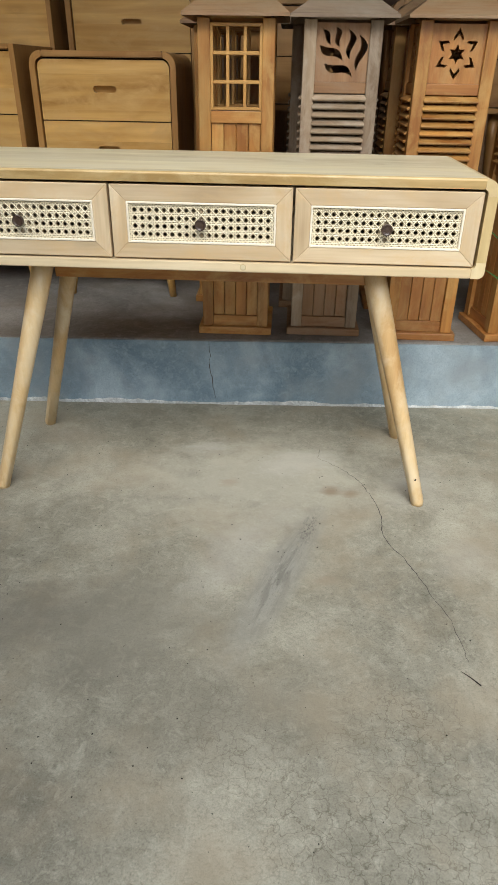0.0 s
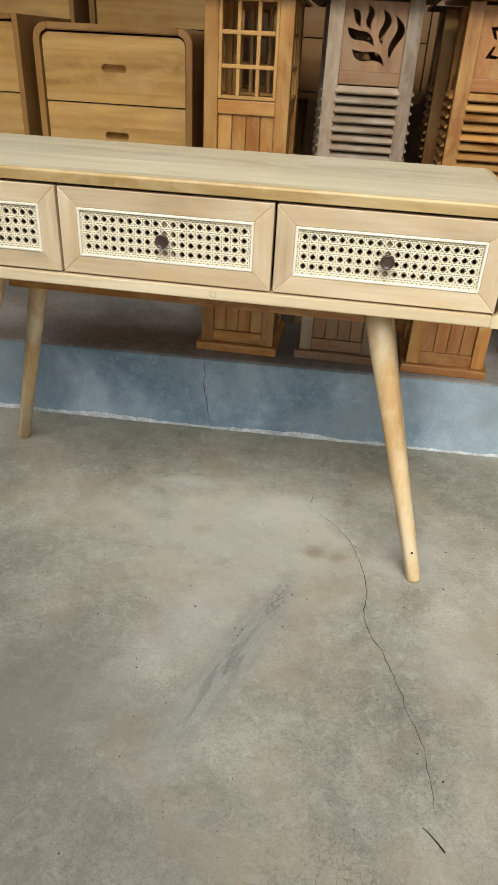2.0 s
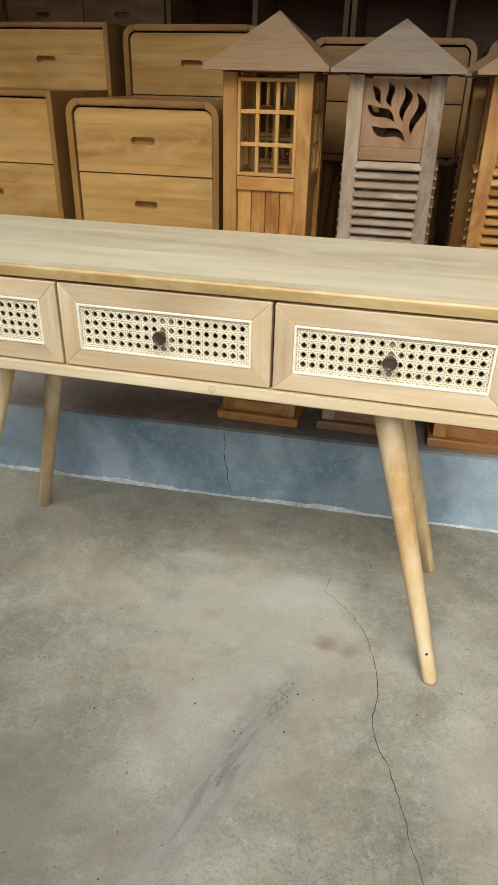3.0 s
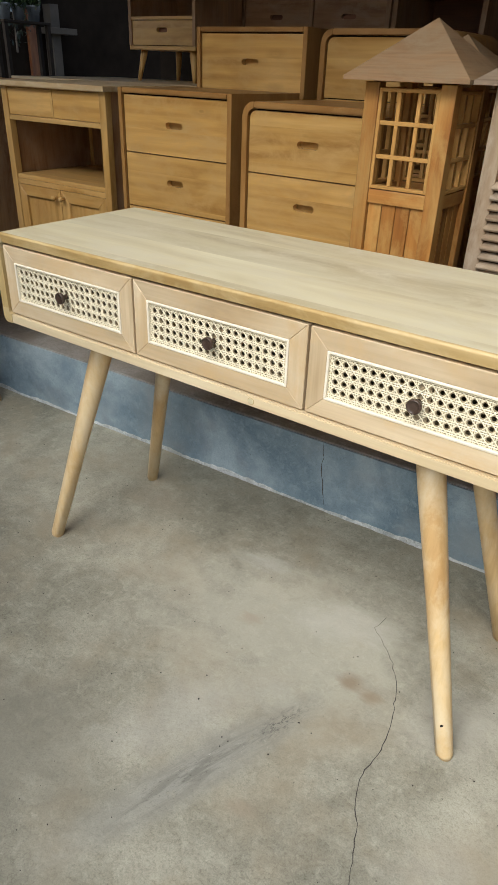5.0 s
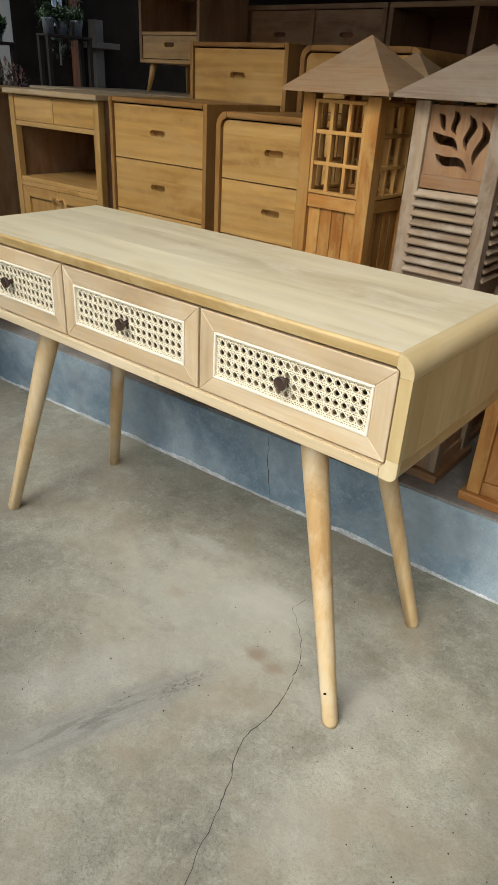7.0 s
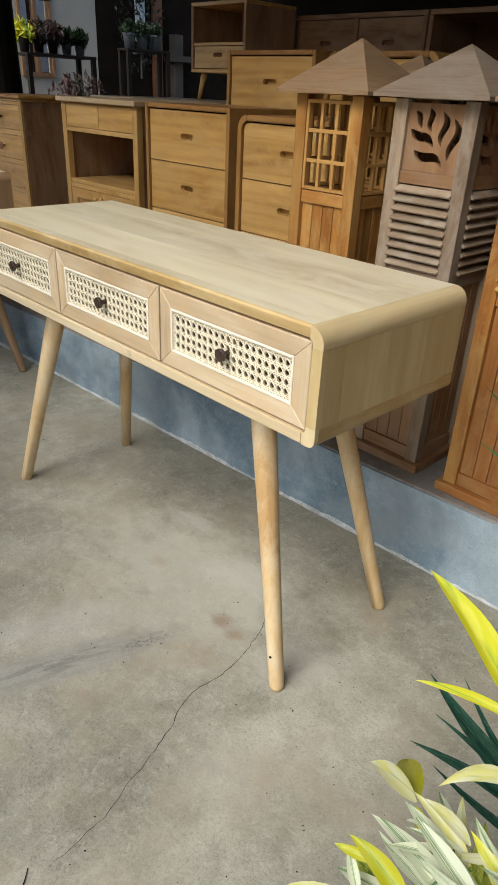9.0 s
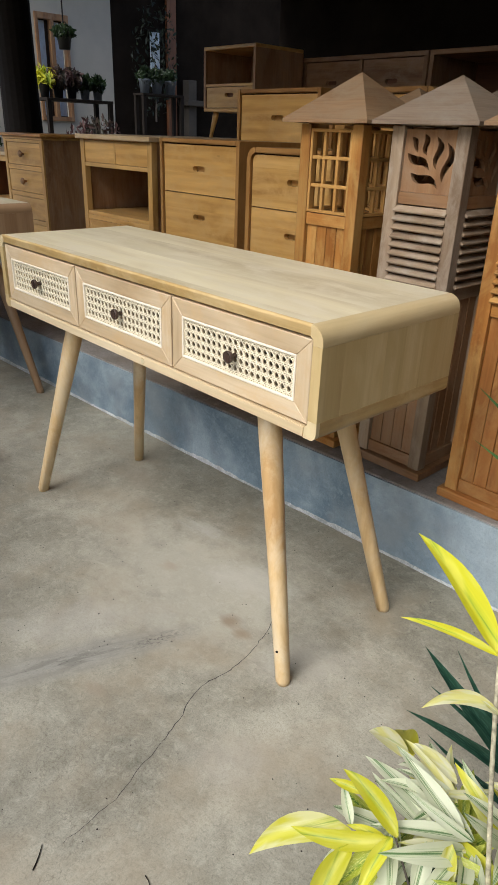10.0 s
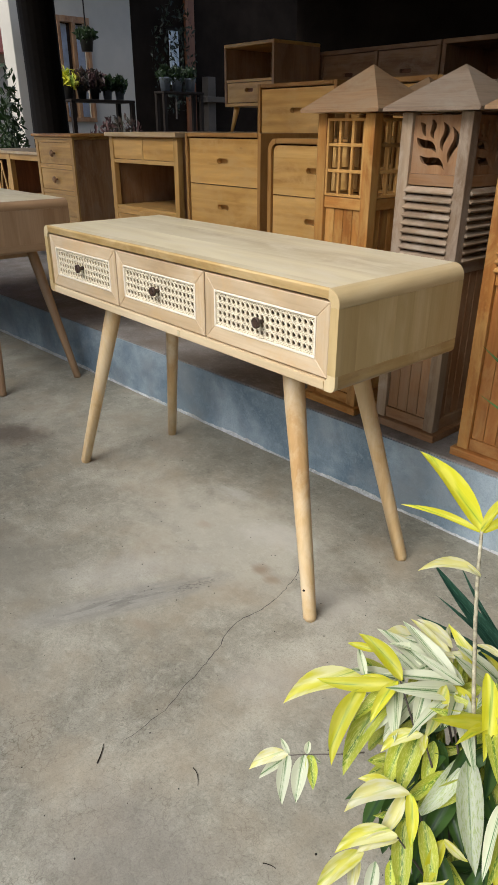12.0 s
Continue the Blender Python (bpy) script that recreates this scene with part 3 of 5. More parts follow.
def console_table(m, label, group):
    X, Z0, Z1, Y0, Y1, TH, R = 0.601, 0.597, 0.797, -0.008, 0.398, 0.021, 0.028
    t = thing("console_table", label, "table", m, group)
    part("tabletop", soften(boxed(-X + R, X - R, Y0 + 0.0062, Y1, Z1 - TH, Z1), 0.0006, 1), TOPW["x"], t)
    lip = arc(Y0 + 0.005, Z1 - 0.005, 0.005, 90, 180, 5) + [(Y0 + 0.0035, Z1 - TH), (Y0 + 0.0060, Z1 - TH), (Y0 + 0.0060, Z1)]
    part("front_edge", prism(lip, -X + R, X - R, "x"), TAN["x"], t, "front edge in brown wood darkened for its shade")
    part("bottom_board", soften(boxed(-X + R, X - R, Y0, Y1, Z0, Z0 + TH), 0.002, 2), PALE["x"], t)
    for s in (1, -1):
        ri = max(R - TH, 0.002)
        up = arc(X - R, Z1 - R, R, 90, 0, 16) + [(X, Z1 - 0.034), (X - TH, Z1 - 0.034)] + arc(X - R, Z1 - R, ri, 0, 90)
        dn = [(X - TH, Z0 + 0.034), (X, Z0 + 0.034), (X, Z0 + 0.016)] + arc(X - 0.014, Z0 + 0.014, 0.014, 0, -90, 10) + [(X - R, Z0)] + arc(X - R, Z0 + R, ri, -90, 0)
        part("corner_rail", soften(prism([(s * a, b) for a, b in up], Y0, Y1), 0.0004), EDGEW["y"], t)
        part("corner_rail", soften(prism([(s * a, b) for a, b in dn], Y0 + 0.0092, Y1), 0.0008), TAN["y"], t, "browner lower rail")
        part("front_block", soften(prism([(s * a, b) for a, b in dn], Y0, Y0 + 0.009), 0.0003), EDGEW["z"], t)
        n = 7
        for k in range(n):
            ya, yb = Y0 + (Y1 - Y0) * k / n, Y0 + (Y1 - Y0) * (k + 1) / n
            xs = sorted((s * (X - TH), s * (X - 0.0003)))
            part("side_board", boxed(xs[0], xs[1], ya, yb, Z0 + 0.0342, Z1 - 0.0342), ENDW["z"], t)
    part("back_panel", boxed(-X + TH, X - TH, Y1 - 0.012, Y1 - 0.002, Z0 + TH, Z1 - TH), PINK["x"], t)
    for x in (-0.1925, 0.1925):
        part("divider", boxed(x - 0.006, x + 0.006, 0.075, Y1 - 0.013, Z0 + TH, Z1 - TH), PINK["z"], t)
    zl, zh = Z0 + TH + 0.0035, Z1 - TH - 0.0055
    for xa, xb in ((-0.5750, -0.1950), (-0.1900, 0.1900), (0.1950, 0.5750)):
        d = part("drawer", boxed(xa + 0.012, xb - 0.012, 0.35, 0.36, zl + 0.01, zh - 0.02), PINK["x"], t, "mitred wooden drawer with a woven cane panel")
        for side, fr in mitred(xa, xb, zl, zh, 0.033, 0.033, 0.032, 0.033, -0.004, 0.016).items():
            part("rail" if side in ("top", "bottom") else "stile", soften(fr, 0.0013), PINK["x" if side in ("top", "bottom") else "z"], d)
        pa, pb, pl, ph = xa + 0.033, xb - 0.033, zl + 0.032, zh - 0.033
        part("drawer_floor", boxed(xa + 0.012, xb - 0.012, 0.017, 0.349, zl + 0.004, zl + 0.010), PINK["x"], d)
        sheet, strands = cane_panel(pa + 0.001, pb - 0.001, pl + 0.001, ph - 0.001, 0.0005)
        web = part("cane_panel", sheet, CANEB, d, "pale open-weave cane webbing")
        tagged(part("cane_weave", strands, CANE, web), kind="stuff")
        for side, fr in mitred(pa, pb, pl, ph, 0.0045, 0.0045, 0.0045, 0.0045, -0.0055, 0.001).items():
            part("bead", soften(fr, 0.001), BEAD, d)
        cx, cz = (xa + xb) / 2, (pl + ph) / 2
        part("knob_block", boxed(cx - 0.014, cx + 0.014, 0.006, 0.015, pl, ph), PINK["z"], d)
        kb = lathe([(0.0055, 0), (0.0050, 0.005), (0.0042, 0.009), (0.0080, 0.0125), (0.0114, 0.0150), (0.0120, 0.0185), (0.0116, 0.0215), (0.0100, 0.0225), (0.0094, 0.0214), (0.0040, 0.0216)], 24)
        part("knob", kb, KNOB, d, "dark brown round knob", pose(cx, 0.0, cz, 90), smooth=True)
    for y in (0.108, 0.298):
        part("apron", boxed(-0.36, 0.375, y - 0.013, y + 0.011, Z0 - 0.050, Z0 - 0.0005, 0.002), AMBER["x"], t)
    for s in (1, -1):
        part("apron", boxed((0.38 if s > 0 else -0.35) - 0.011, (0.38 if s > 0 else -0.35) + 0.011, 0.1195, 0.2845, Z0 - 0.050, Z0 - 0.0005, 0.002), AMBER["y"], t)
        for ya, yb in ((0.015, 0.097), (0.381, 0.298)):
            part("leg", tapered_leg((s * (0.549 if ya < 0.1 else 0.541), ya, 0.0), ((0.379 if ya < 0.1 else 0.384) if s > 0 else (-0.380 if ya < 0.1 else -0.372), yb, Z0), 0.0160, 0.0245 if ya < 0.1 else 0.0225), LEGW["z"], t, smooth=True)
    part("plug", lathe([(0.0058, 0), (0.0058, 0.0010), (0.0046, 0.0014)], 14), TOPW["y"], t, "small pale wood plug", pose(0.089, Y0 + 0.0004, Z0 + 0.011, 90))
    part("plug_ring", lathe([(0.0068, 0), (0.0068, 0.0006), (0.0062, 0.0008)], 14), TAN["x"], t, "", pose(0.089, Y0 + 0.0004, Z0 + 0.011, 90))
    part("nail_hole", lathe([(0.0030, 0), (0.0030, 0.0008), (0.0015, 0.0012)], 10), BLACK, t, "dark nail hole", pose(0.531, 0.0075, 0.078, 90, 0, 30))
    return t


# browner wood that puts the shade of the second table's ends into colour
NUTSHADE = woods("browned_teak", (0.46, 0.31, 0.18), (0.39, 0.25, 0.135), (0.29, 0.17, 0.085), rough=0.45, vary=0.06, grain=0.4)
table = console_table(None, "pale teak console table with three cane-fronted drawers on splayed legs", "console tables on the cement floor")
table_b = copy_thing(table, pose(-1.900, 0.035, 0))
tagged(table_b, "second console table with pale top, browner legs and ends browned for shade")
for ch in table_b.children:
    if ch.name.split(".")[0] in ("side_board", "leg", "corner_rail", "bottom_board", "apron"):
        ch.material_slots[0].link = "OBJECT"
        ch.material_slots[0].material = NUTSHADE["z" if ch.name[0] in "sl" else "y"]


# ---- chests of drawers ----
def pill(cx, cz, w, h, n=8):
    r = h / 2
    return arc(cx + w / 2 - r, cz, r, -90, 90, n) + arc(cx - w / 2 + r, cz, r, 90, 270, n)


def chest(m, label, w=0.48, d=0.40, top=0.795, drawers=3, rounded=True, legs=0.18, wd=None, cs=None):
    """Chest with slot handles; its front is at y=0, its foot at z=0."""
    wd, cs = wd or GOLD, cs or CASE
    t = thing("chest_of_drawers", label, "chest", m, "slot-handled chests on the porch")
    X, z0, th = w / 2, legs, 0.019 if rounded else 0.016
    R = 0.042 if rounded else th + 0.002
    part("top_board", soften(boxed(-X + R, X - R, 0, d, top - th, top), 0.003, 2), cs["x"], t)
    part("bottom_board", soften(boxed(-X + R, X - R, 0, d, z0, z0 + th), 0.003, 2), cs["x"], t)
    for s in (1, -1):
        if rounded:
            bm = soften(shell_side(X, z0, top, th, R, 0, d, s), 0.0015)
        else:
            bm = prism([(s * a, b) for a, b in ((X - R, top), (X, top), (X, z0), (X - R, z0), (X - R, z0 + th), (X - th, z0 + th), (X - th, top - th), (X - R, top - th))], 0, d)
            soften(bm, 0.0015)
        part("side_panel", bm, cs["z"], t)
    part("back_panel", boxed(-X + th, X - th, d - 0.012, d - 0.002, z0 + th, top - th), wd["x"], t)
    # near-black filler added so that the gaps round the fronts look shaded
    part("drawer_box", boxed(-X + th + 0.0005, X - th - 0.0005, 0.040, d - 0.013, z0 + th + 0.0005, top - th - 0.0005), DARK, t, "dark block that paints shade into the drawer gaps")
    zs = [z0 + th + 0.003 + (top - 2 * th - z0 - 0.006) * k / drawers for k in range(drawers + 1)]
    for k in range(drawers):
        a, b = zs[k] + 0.0015, zs[k + 1] - 0.0025
        xa, xb = -X + th + 0.0042, X - th - 0.0042
        ri = R - th if rounded else 0.001
        rt = ri if rounded and k == drawers - 1 else 0.001
        outer = [(xa, a), (xb, a)] + arc(xb - rt, b - rt, rt, 0, 90, 5) + arc(xa + rt, b - rt, rt, 90, 180, 5)
        f = part("drawer_front", pierced(outer, [pill(0, a + (b - a) * 0.52, 0.076, 0.021)], 0.010, 0.030), wd["x"], t)
        part("handle_slot", boxed(-0.05, 0.05, 0.0345, 0.038, a + (b - a) * 0.30, a + (b - a) * 0.72), wd["x"], f)
        part("slot_cover", boxed(-0.05, 0.05, 0.0302, 0.0342, a + (b - a) * 0.585, a + (b - a) * 0.72), wd["x"], f)
    if legs > 0.03:
        for s in (1, -1):
            for y, yt in ((0.035, 0.06), (d - 0.035, d - 0.06)):
                part("leg", tapered_leg((s * (X - 0.045), y, 0), (s * (X - 0.075), yt, z0), 0.013, 0.021), wd["z"], t, smooth=True)
    return t


chest(pose(-0.434, 0.985, STEP), "golden teak chest with rounded top corners and slot handles", w=0.478, top=0.802, legs=0.215)
chest(pose(-0.966, 0.985, STEP), "golden teak chest with square corners and slot handles", rounded=False, w=0.50, top=0.818, legs=0.225)
chest(pose(-0.962, 1.41, STEP), "tall square golden teak chest behind the front row", rounded=False, w=0.495, top=1.02, drawers=4, legs=0.225)
chest(pose(-0.42, 1.41, STEP), "tall round-cornered golden teak chest behind the front row", top=1.015, drawers=4, w=0.48, legs=0.225)
# CASE in place of GOLD: shade behind the lanterns is put into the wood
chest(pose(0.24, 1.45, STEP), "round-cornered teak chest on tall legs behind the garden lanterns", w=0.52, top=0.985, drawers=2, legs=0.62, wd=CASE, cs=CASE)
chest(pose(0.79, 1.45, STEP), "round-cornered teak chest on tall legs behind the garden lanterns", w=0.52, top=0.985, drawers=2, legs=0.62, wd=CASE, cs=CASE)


# ---- wooden garden lanterns ----
def leaf_hole(x0, z0, x1, z1, w, bend, curl):
    p, q = Vector((x0, z0)), Vector((x1, z1))
    d = q - p
    nrm = Vector((-d.y, d.x))
    a, b = [], []
    for k in range(13):
        u = k / 12
        c = p + d * u + nrm * (bend * math.sin(math.pi * u) + curl * math.sin(2 * math.pi * u))
        wd = nrm.normalized() * w * math.sin(math.pi * u ** 0.85) ** 0.8
        a.append(tuple(c + wd))
        b.append(tuple(c - wd))
    return a + b[-2:0:-1]


def leaf_holes(cx, cz, w, h):
    """Six curled leaves that fan out from a stem at the lower right."""
    u = lambda x, z: (cx - w / 2 + x * w, cz + h / 2 - z * h)
    out = []
    for a, b, c, d, wd, bend, curl in ((0.13, 0.12, 0.27, 0.36, 0.050, 0.06, 0.05), (0.37, 0.07, 0.45, 0.40, 0.056, 0.0, 0.10), (0.61, 0.11, 0.65, 0.61, 0.062, 0.07, 0.10), (0.81, 0.19, 0.79, 0.80, 0.068, 0.13, 0.09),
                                       (0.07, 0.38, 0.52, 0.63, 0.075, 0.03, -0.07), (0.17, 0.69, 0.72, 0.91, 0.075, 0.04, -0.08)):
        out.append(leaf_hole(*u(a, b), *u(c, d), wd * w, bend, curl))
    return out


def star_holes(cx, cz, w):
    out = [[(cx + (0.17 if k % 2 == 0 else 0.09) * w * math.sin(k * math.pi / 6), cz + (0.17 if k % 2 == 0 else 0.09) * w * math.cos(k * math.pi / 6)) for k in range(12)]]
    for k in range(6):
        a = k * math.pi / 3
        f = lambda r, s: (cx + w * (r * math.sin(a) + s * math.cos(a)), cz + w * (r * math.cos(a) - s * math.sin(a)))
        out.append([f(0.44, 0), f(0.29, 0.10), f(0.235, 0.085), f(0.34, 0.0), f(0.235, -0.085), f(0.29, -0.10)])
    return out


def lantern(m, label, style, wd, rf, low=None, w=0.21, eave=0.875, rise=0.100, ov=0.037):
    """A square garden lantern; its foot is at the origin, z=0."""
    t = thing("garden_lantern", label, "lantern", m, "wooden garden lanterns on the porch")
    h, P = w / 2, 0.034
    low = low or wd
    part("plinth", boxed(-h - 0.013, h + 0.013, -h - 0.013, h + 0.013, 0, 0.024, 0.003), low["x"], t)
    for sx in (1, -1):
        for sy in (1, -1):
            x, y = sx * (h - P / 2), sy * (h - P / 2)
            part("post", boxed(x - P / 2, x + P / 2, y - P / 2, y + P / 2, 0.0242, eave - 0.001, 0.002), wd["z"], t)
    a = h - P
    low_top = 0.622 if style == "window" else 0.482
    hole_lo, hole_hi = 0.665, 0.862
    meshes = {}

    def piece(name, key, make, axis, rot, label=""):
        if key not in meshes:
            ob = part(name, make(), (MUNT if name in ("muntin", "window_frame") else low if name in ("board", "pierced_panel") or key in ("r1", "r3") else wd)[axis], t, label, rot)
            meshes[key] = ob.data
        else:
            part(name, meshes[key], None, t, label, rot)
    for k in range(4):
        rot = pose(0, 0, 0, 0, 0, 90 * k)
        f = -h + 0.006
        piece("rail", "r1", lambda: boxed(-a, a, f, f + 0.022, 0.0243, 0.058, 0.0015), "x", rot)
        n = 4
        for j in range(n):
            xa, xb = -a + 2 * a * j / n, -a + 2 * a * (j + 1) / n
            piece("board", "b%d" % j, lambda: boxed(xa + 0.0008, xb - 0.0008, f + 0.006, f + 0.016, 0.0582, low_top - 0.0002, 0.0012, 1), "z", rot)
        piece("rail", "r2", lambda: boxed(-a, a, f - 0.001, f + 0.022, low_top, low_top + 0.031, 0.0015), "x", rot)
        if style == "window":
            z0, z1 = 0.655, eave - 0.012
            for side in ("bottom", "top", "left", "right"):
                piece("window_frame", "w" + side, lambda: soften(mitred(-a, a, z0, z1, 0.008, 0.008, 0.008, 0.008, f - 0.003, f + 0.014)[side], 0.001), "x" if side in ("top", "bottom") else "z", rot)
            for j in (1, 2):
                x = -a + 2 * a * j / 3
                piece("muntin", "mv%d" % j, lambda: boxed(x - 0.0045, x + 0.0045, f, f + 0.011, z0 + 0.008, z1 - 0.008, 0.001, 1), "z", rot)
                z = z0 + (z1 - z0) * j / 3
                piece("muntin", "mh%d" % j, lambda: boxed(-a + 0.008, a - 0.008, f - 0.001, f + 0.010, z - 0.0045, z + 0.0045, 0.001, 1), "x", rot)
        else:
            z0 = low_top + 0.03
            count = 9
            pitch = (0.700 - z0) / count
            for j in range(count):
                z = z0 + pitch * (j + 0.5)
                tilt = Matrix.Translation((0, f - 0.004, z)) @ pose(0, 0, 0, 36)
                piece("slat", "s%d" % j, lambda: box(bmesh.new(), -a - 0.004, a + 0.004, -0.0105, 0.0105, -0.003, 0.003, 0.001, 1, tilt), "x", rot)
            piece("rail", "r3", lambda: boxed(-a, a, f, f + 0.02, 0.7005, 0.728, 0.0015), "x", rot)
            z0, z1 = 0.7285, eave - 0.008
            outer = [(-a, z0), (a, z0), (a, z1), (-a, z1)]
            cut = leaf_holes(0, (z0 + z1) / 2, 2 * a, z1 - z0) if style == "leaf" else star_holes(0, (z0 + z1) / 2, 2 * a * 0.95)
            piece("pierced_panel", "pp", lambda: pierced(outer, cut, f + 0.005, f + 0.016), "z", rot, "panel with cut-out " + ("leaves" if style == "leaf" else "star"))
    e = h + ov
    part("eave_frame", boxed(-h + 0.012, h - 0.012, -h + 0.012, h - 0.012, eave - 0.0008, eave + 0.012, 0.002), wd["x"], t)
    for k in range(4):
        rot = pose(0, 0, 0, 0, 0, 90 * k)
        if "rf" not in meshes:
            bm = bmesh.new()
            z = eave + 0.0012
            c = [(-e, -e, z), (e, -e, z), (e, -e, z + 0.008), (-e, -e, z + 0.008), (0, 0, z + rise + 0.008), (0, 0, z + rise - 0.004)]
            v = [bm.verts.new(p) for p in c]
            for fc in ((0, 1, 2, 3), (3, 2, 4), (0, 5, 1), (0, 3, 4, 5), (1, 5, 4, 2)):
                bm.faces.new([v[q] for q in fc])
            meshes["rf"] = part("roof_panel", bm, rf["x"], t, "", rot).data
        else:
            part("roof_panel", meshes["rf"], None, t, "", rot)
    return t


LY = 0.740
lantern(pose(0.025, LY, STEP), "amber teak garden lantern with a muntin window under a pyramid roof", "window", AMBER, ROOFW, rise=0.114)
lantern(pose(0.311, LY + 0.016, STEP), "weathered grey-brown garden lantern with leaf cut-outs and louvres", "leaf", GREY, ROOFG, BROWN)
lantern(pose(0.615, LY, STEP), "amber teak garden lantern with star cut-outs and louvres", "star", AMBER, ROOFW, RUSTSHADE)
lantern(pose(0.93, LY + 0.02, STEP, 0, 0, 8), "dark amber teak garden lantern at the end of the row", "star", AMBER, ROOFW, RUSTSHADE)
lantern(pose(-0.028, 1.078, STEP), "amber teak garden lantern standing behind the front row", "window", AMBER, ROOFW)
lantern(pose(0.280, 1.040, STEP), "weathered garden lantern standing behind the front row", "leaf", GREY, ROOFG, BROWN)
lantern(pose(0.590, 1.045, STEP), "amber garden lantern standing behind the front row", "star", AMBER, ROOFW, RUSTSHADE)


# ---- cabinets farther along and behind ----
def knobs(bmr=0.014):
    return lathe([(0.006, 0), (0.006, 0.010), (bmr, 0.018), (bmr, 0.024), (bmr * 0.6, 0.030)], 14)


def side_cabinet(m):
    """Open-shelf cabinet: two drawers, an open bay and two doors below; front at y=0."""
    t = thing("side_cabinet", "golden teak side cabinet with two drawers above an open shelf", "cabinet", m)
    w, d, h = 0.30, 0.46, 0.818
    part("top_board", boxed(-w - 0.012, w + 0.012, -0.02, d + 0.01, h - 0.020, h, 0.003), DUST["x"], t)
    for s in (1, -1):
        for ya, yb in ((0, 0.03), (d - 0.03, d)):
            xs = sorted((s * w, s * (w - 0.034)))
            part("leg", boxed(xs[0], xs[1], ya, yb, 0, h - 0.0202, 0.002), GOLD["z"], t)
        xs = sorted((s * (w - 0.006), s * (w - 0.022)))
        part("side_panel", boxed(xs[0], xs[1], 0.0302, d - 0.0302, 0.06, h - 0.0205), BROWN["z"], t)
    part("back_panel", boxed(-w + 0.0345, w - 0.0345, d - 0.02, d - 0.008, 0.06, h - 0.021), BROWN["z"], t)
    a = w - 0.0342
    part("rail", boxed(-a, a, 0.002, 0.026, 0.676, 0.694, 0.0015), GOLD["x"], t)
    part("rail", boxed(-a, a, 0.002, 0.026, 0.794, 0.7975), GOLD["x"], t)
    for xa, xb in ((-a + 0.001, -0.006), (0.006, a - 0.001)):
        part("drawer_front", boxed(xa, xb, 0.004, 0.024, 0.6955, 0.7925, 0.002), GOLD["x"], t)
    part("stile", boxed(-0.0055, 0.0055, 0.003, 0.026, 0.6945, 0.7935), GOLD["z"], t)
    part("shelf", boxed(-a, a, 0.004, d - 0.021, 0.452, 0.470, 0.002), GOLD["x"], t)
    part("rail", boxed(-a, a, 0.002, 0.026, 0.432, 0.4515, 0.0015), GOLD["x"], t)
    part("rail", boxed(-a, a, 0.002, 0.026, 0.06, 0.09, 0.0015), GOLD["x"], t)
    for s in (1, -1):
        xa, xb = sorted((s * 0.002, s * (a - 0.001)))
        door = part("door", boxed(xa + 0.045, xb - 0.045, 0.014, 0.022, 0.136, 0.386), GOLD["z"], t)
        for side, fr in mitred(xa, xb, 0.0915, 0.4305, 0.045, 0.045, 0.045, 0.045, 0.003, 0.025).items():
            part("rail" if side in ("top", "bottom") else "stile", soften(fr, 0.0015), GOLD["x" if side in ("top", "bottom") else "z"], door)
        part("knob", knobs(0.010), GOLD["x"], door, "small turned knob", pose(s * 0.022, 0.003, 0.40, 90), smooth=True)
    return t


def knob_chest(m):
    t = thing("knob_chest", "tall amber teak chest with carved knobs and a moulded top", "chest", m)
    w, d, h = 0.235, 0.50, 0.806
    part("top_board", boxed(-w - 0.022, w + 0.022, -0.026, d + 0.01, h - 0.016, h, 0.004), AMBER["x"], t)
    part("moulding", boxed(-w - 0.010, w + 0.010, -0.013, d, h - 0.030, h - 0.0165, 0.004), GOLD["x"], t)
    for s in (1, -1):
        xs = sorted((s * w, s * (w - 0.024)))
        part("side_panel", boxed(xs[0], xs[1], 0.002, d - 0.002, 0.0, h - 0.0305), BROWN["z"], t)
        xs = sorted((s * (w + 0.0005), s * (w - 0.030)))
        part("stile", boxed(xs[0], xs[1], -0.010, 0.0015, 0.0, h - 0.0305, 0.0015), GOLD["z"], t)
    part("back_panel", boxed(-w + 0.025, w - 0.025, d - 0.016, d - 0.004, 0.04, h - 0.031), RED["z"], t)
    n, lo, hi = 5, 0.06, h - 0.034
    part("rail", boxed(-w + 0.0305, w - 0.0305, -0.009, 0.012, hi - 0.012, hi + 0.003, 0.001), GOLD["x"], t)
    for k in range(n):
        a, b = lo + (hi - lo) * k / n, lo + (hi - lo) * (k + 1) / n
        part("rail", boxed(-w + 0.0305, w - 0.0305, -0.009, 0.012, a - 0.012, a + 0.012, 0.001), GOLD["x"], t)
        f = part("drawer_front", boxed(-w + 0.032, w - 0.032, -0.006, 0.014, a + 0.0135, b - 0.0135, 0.002), GOLD["x"], t)
        part("knob", knobs(0.018), BROWN["x"], f, "round turned knob", pose(0, -0.006, (a + b) / 2, 90), smooth=True)
    return t


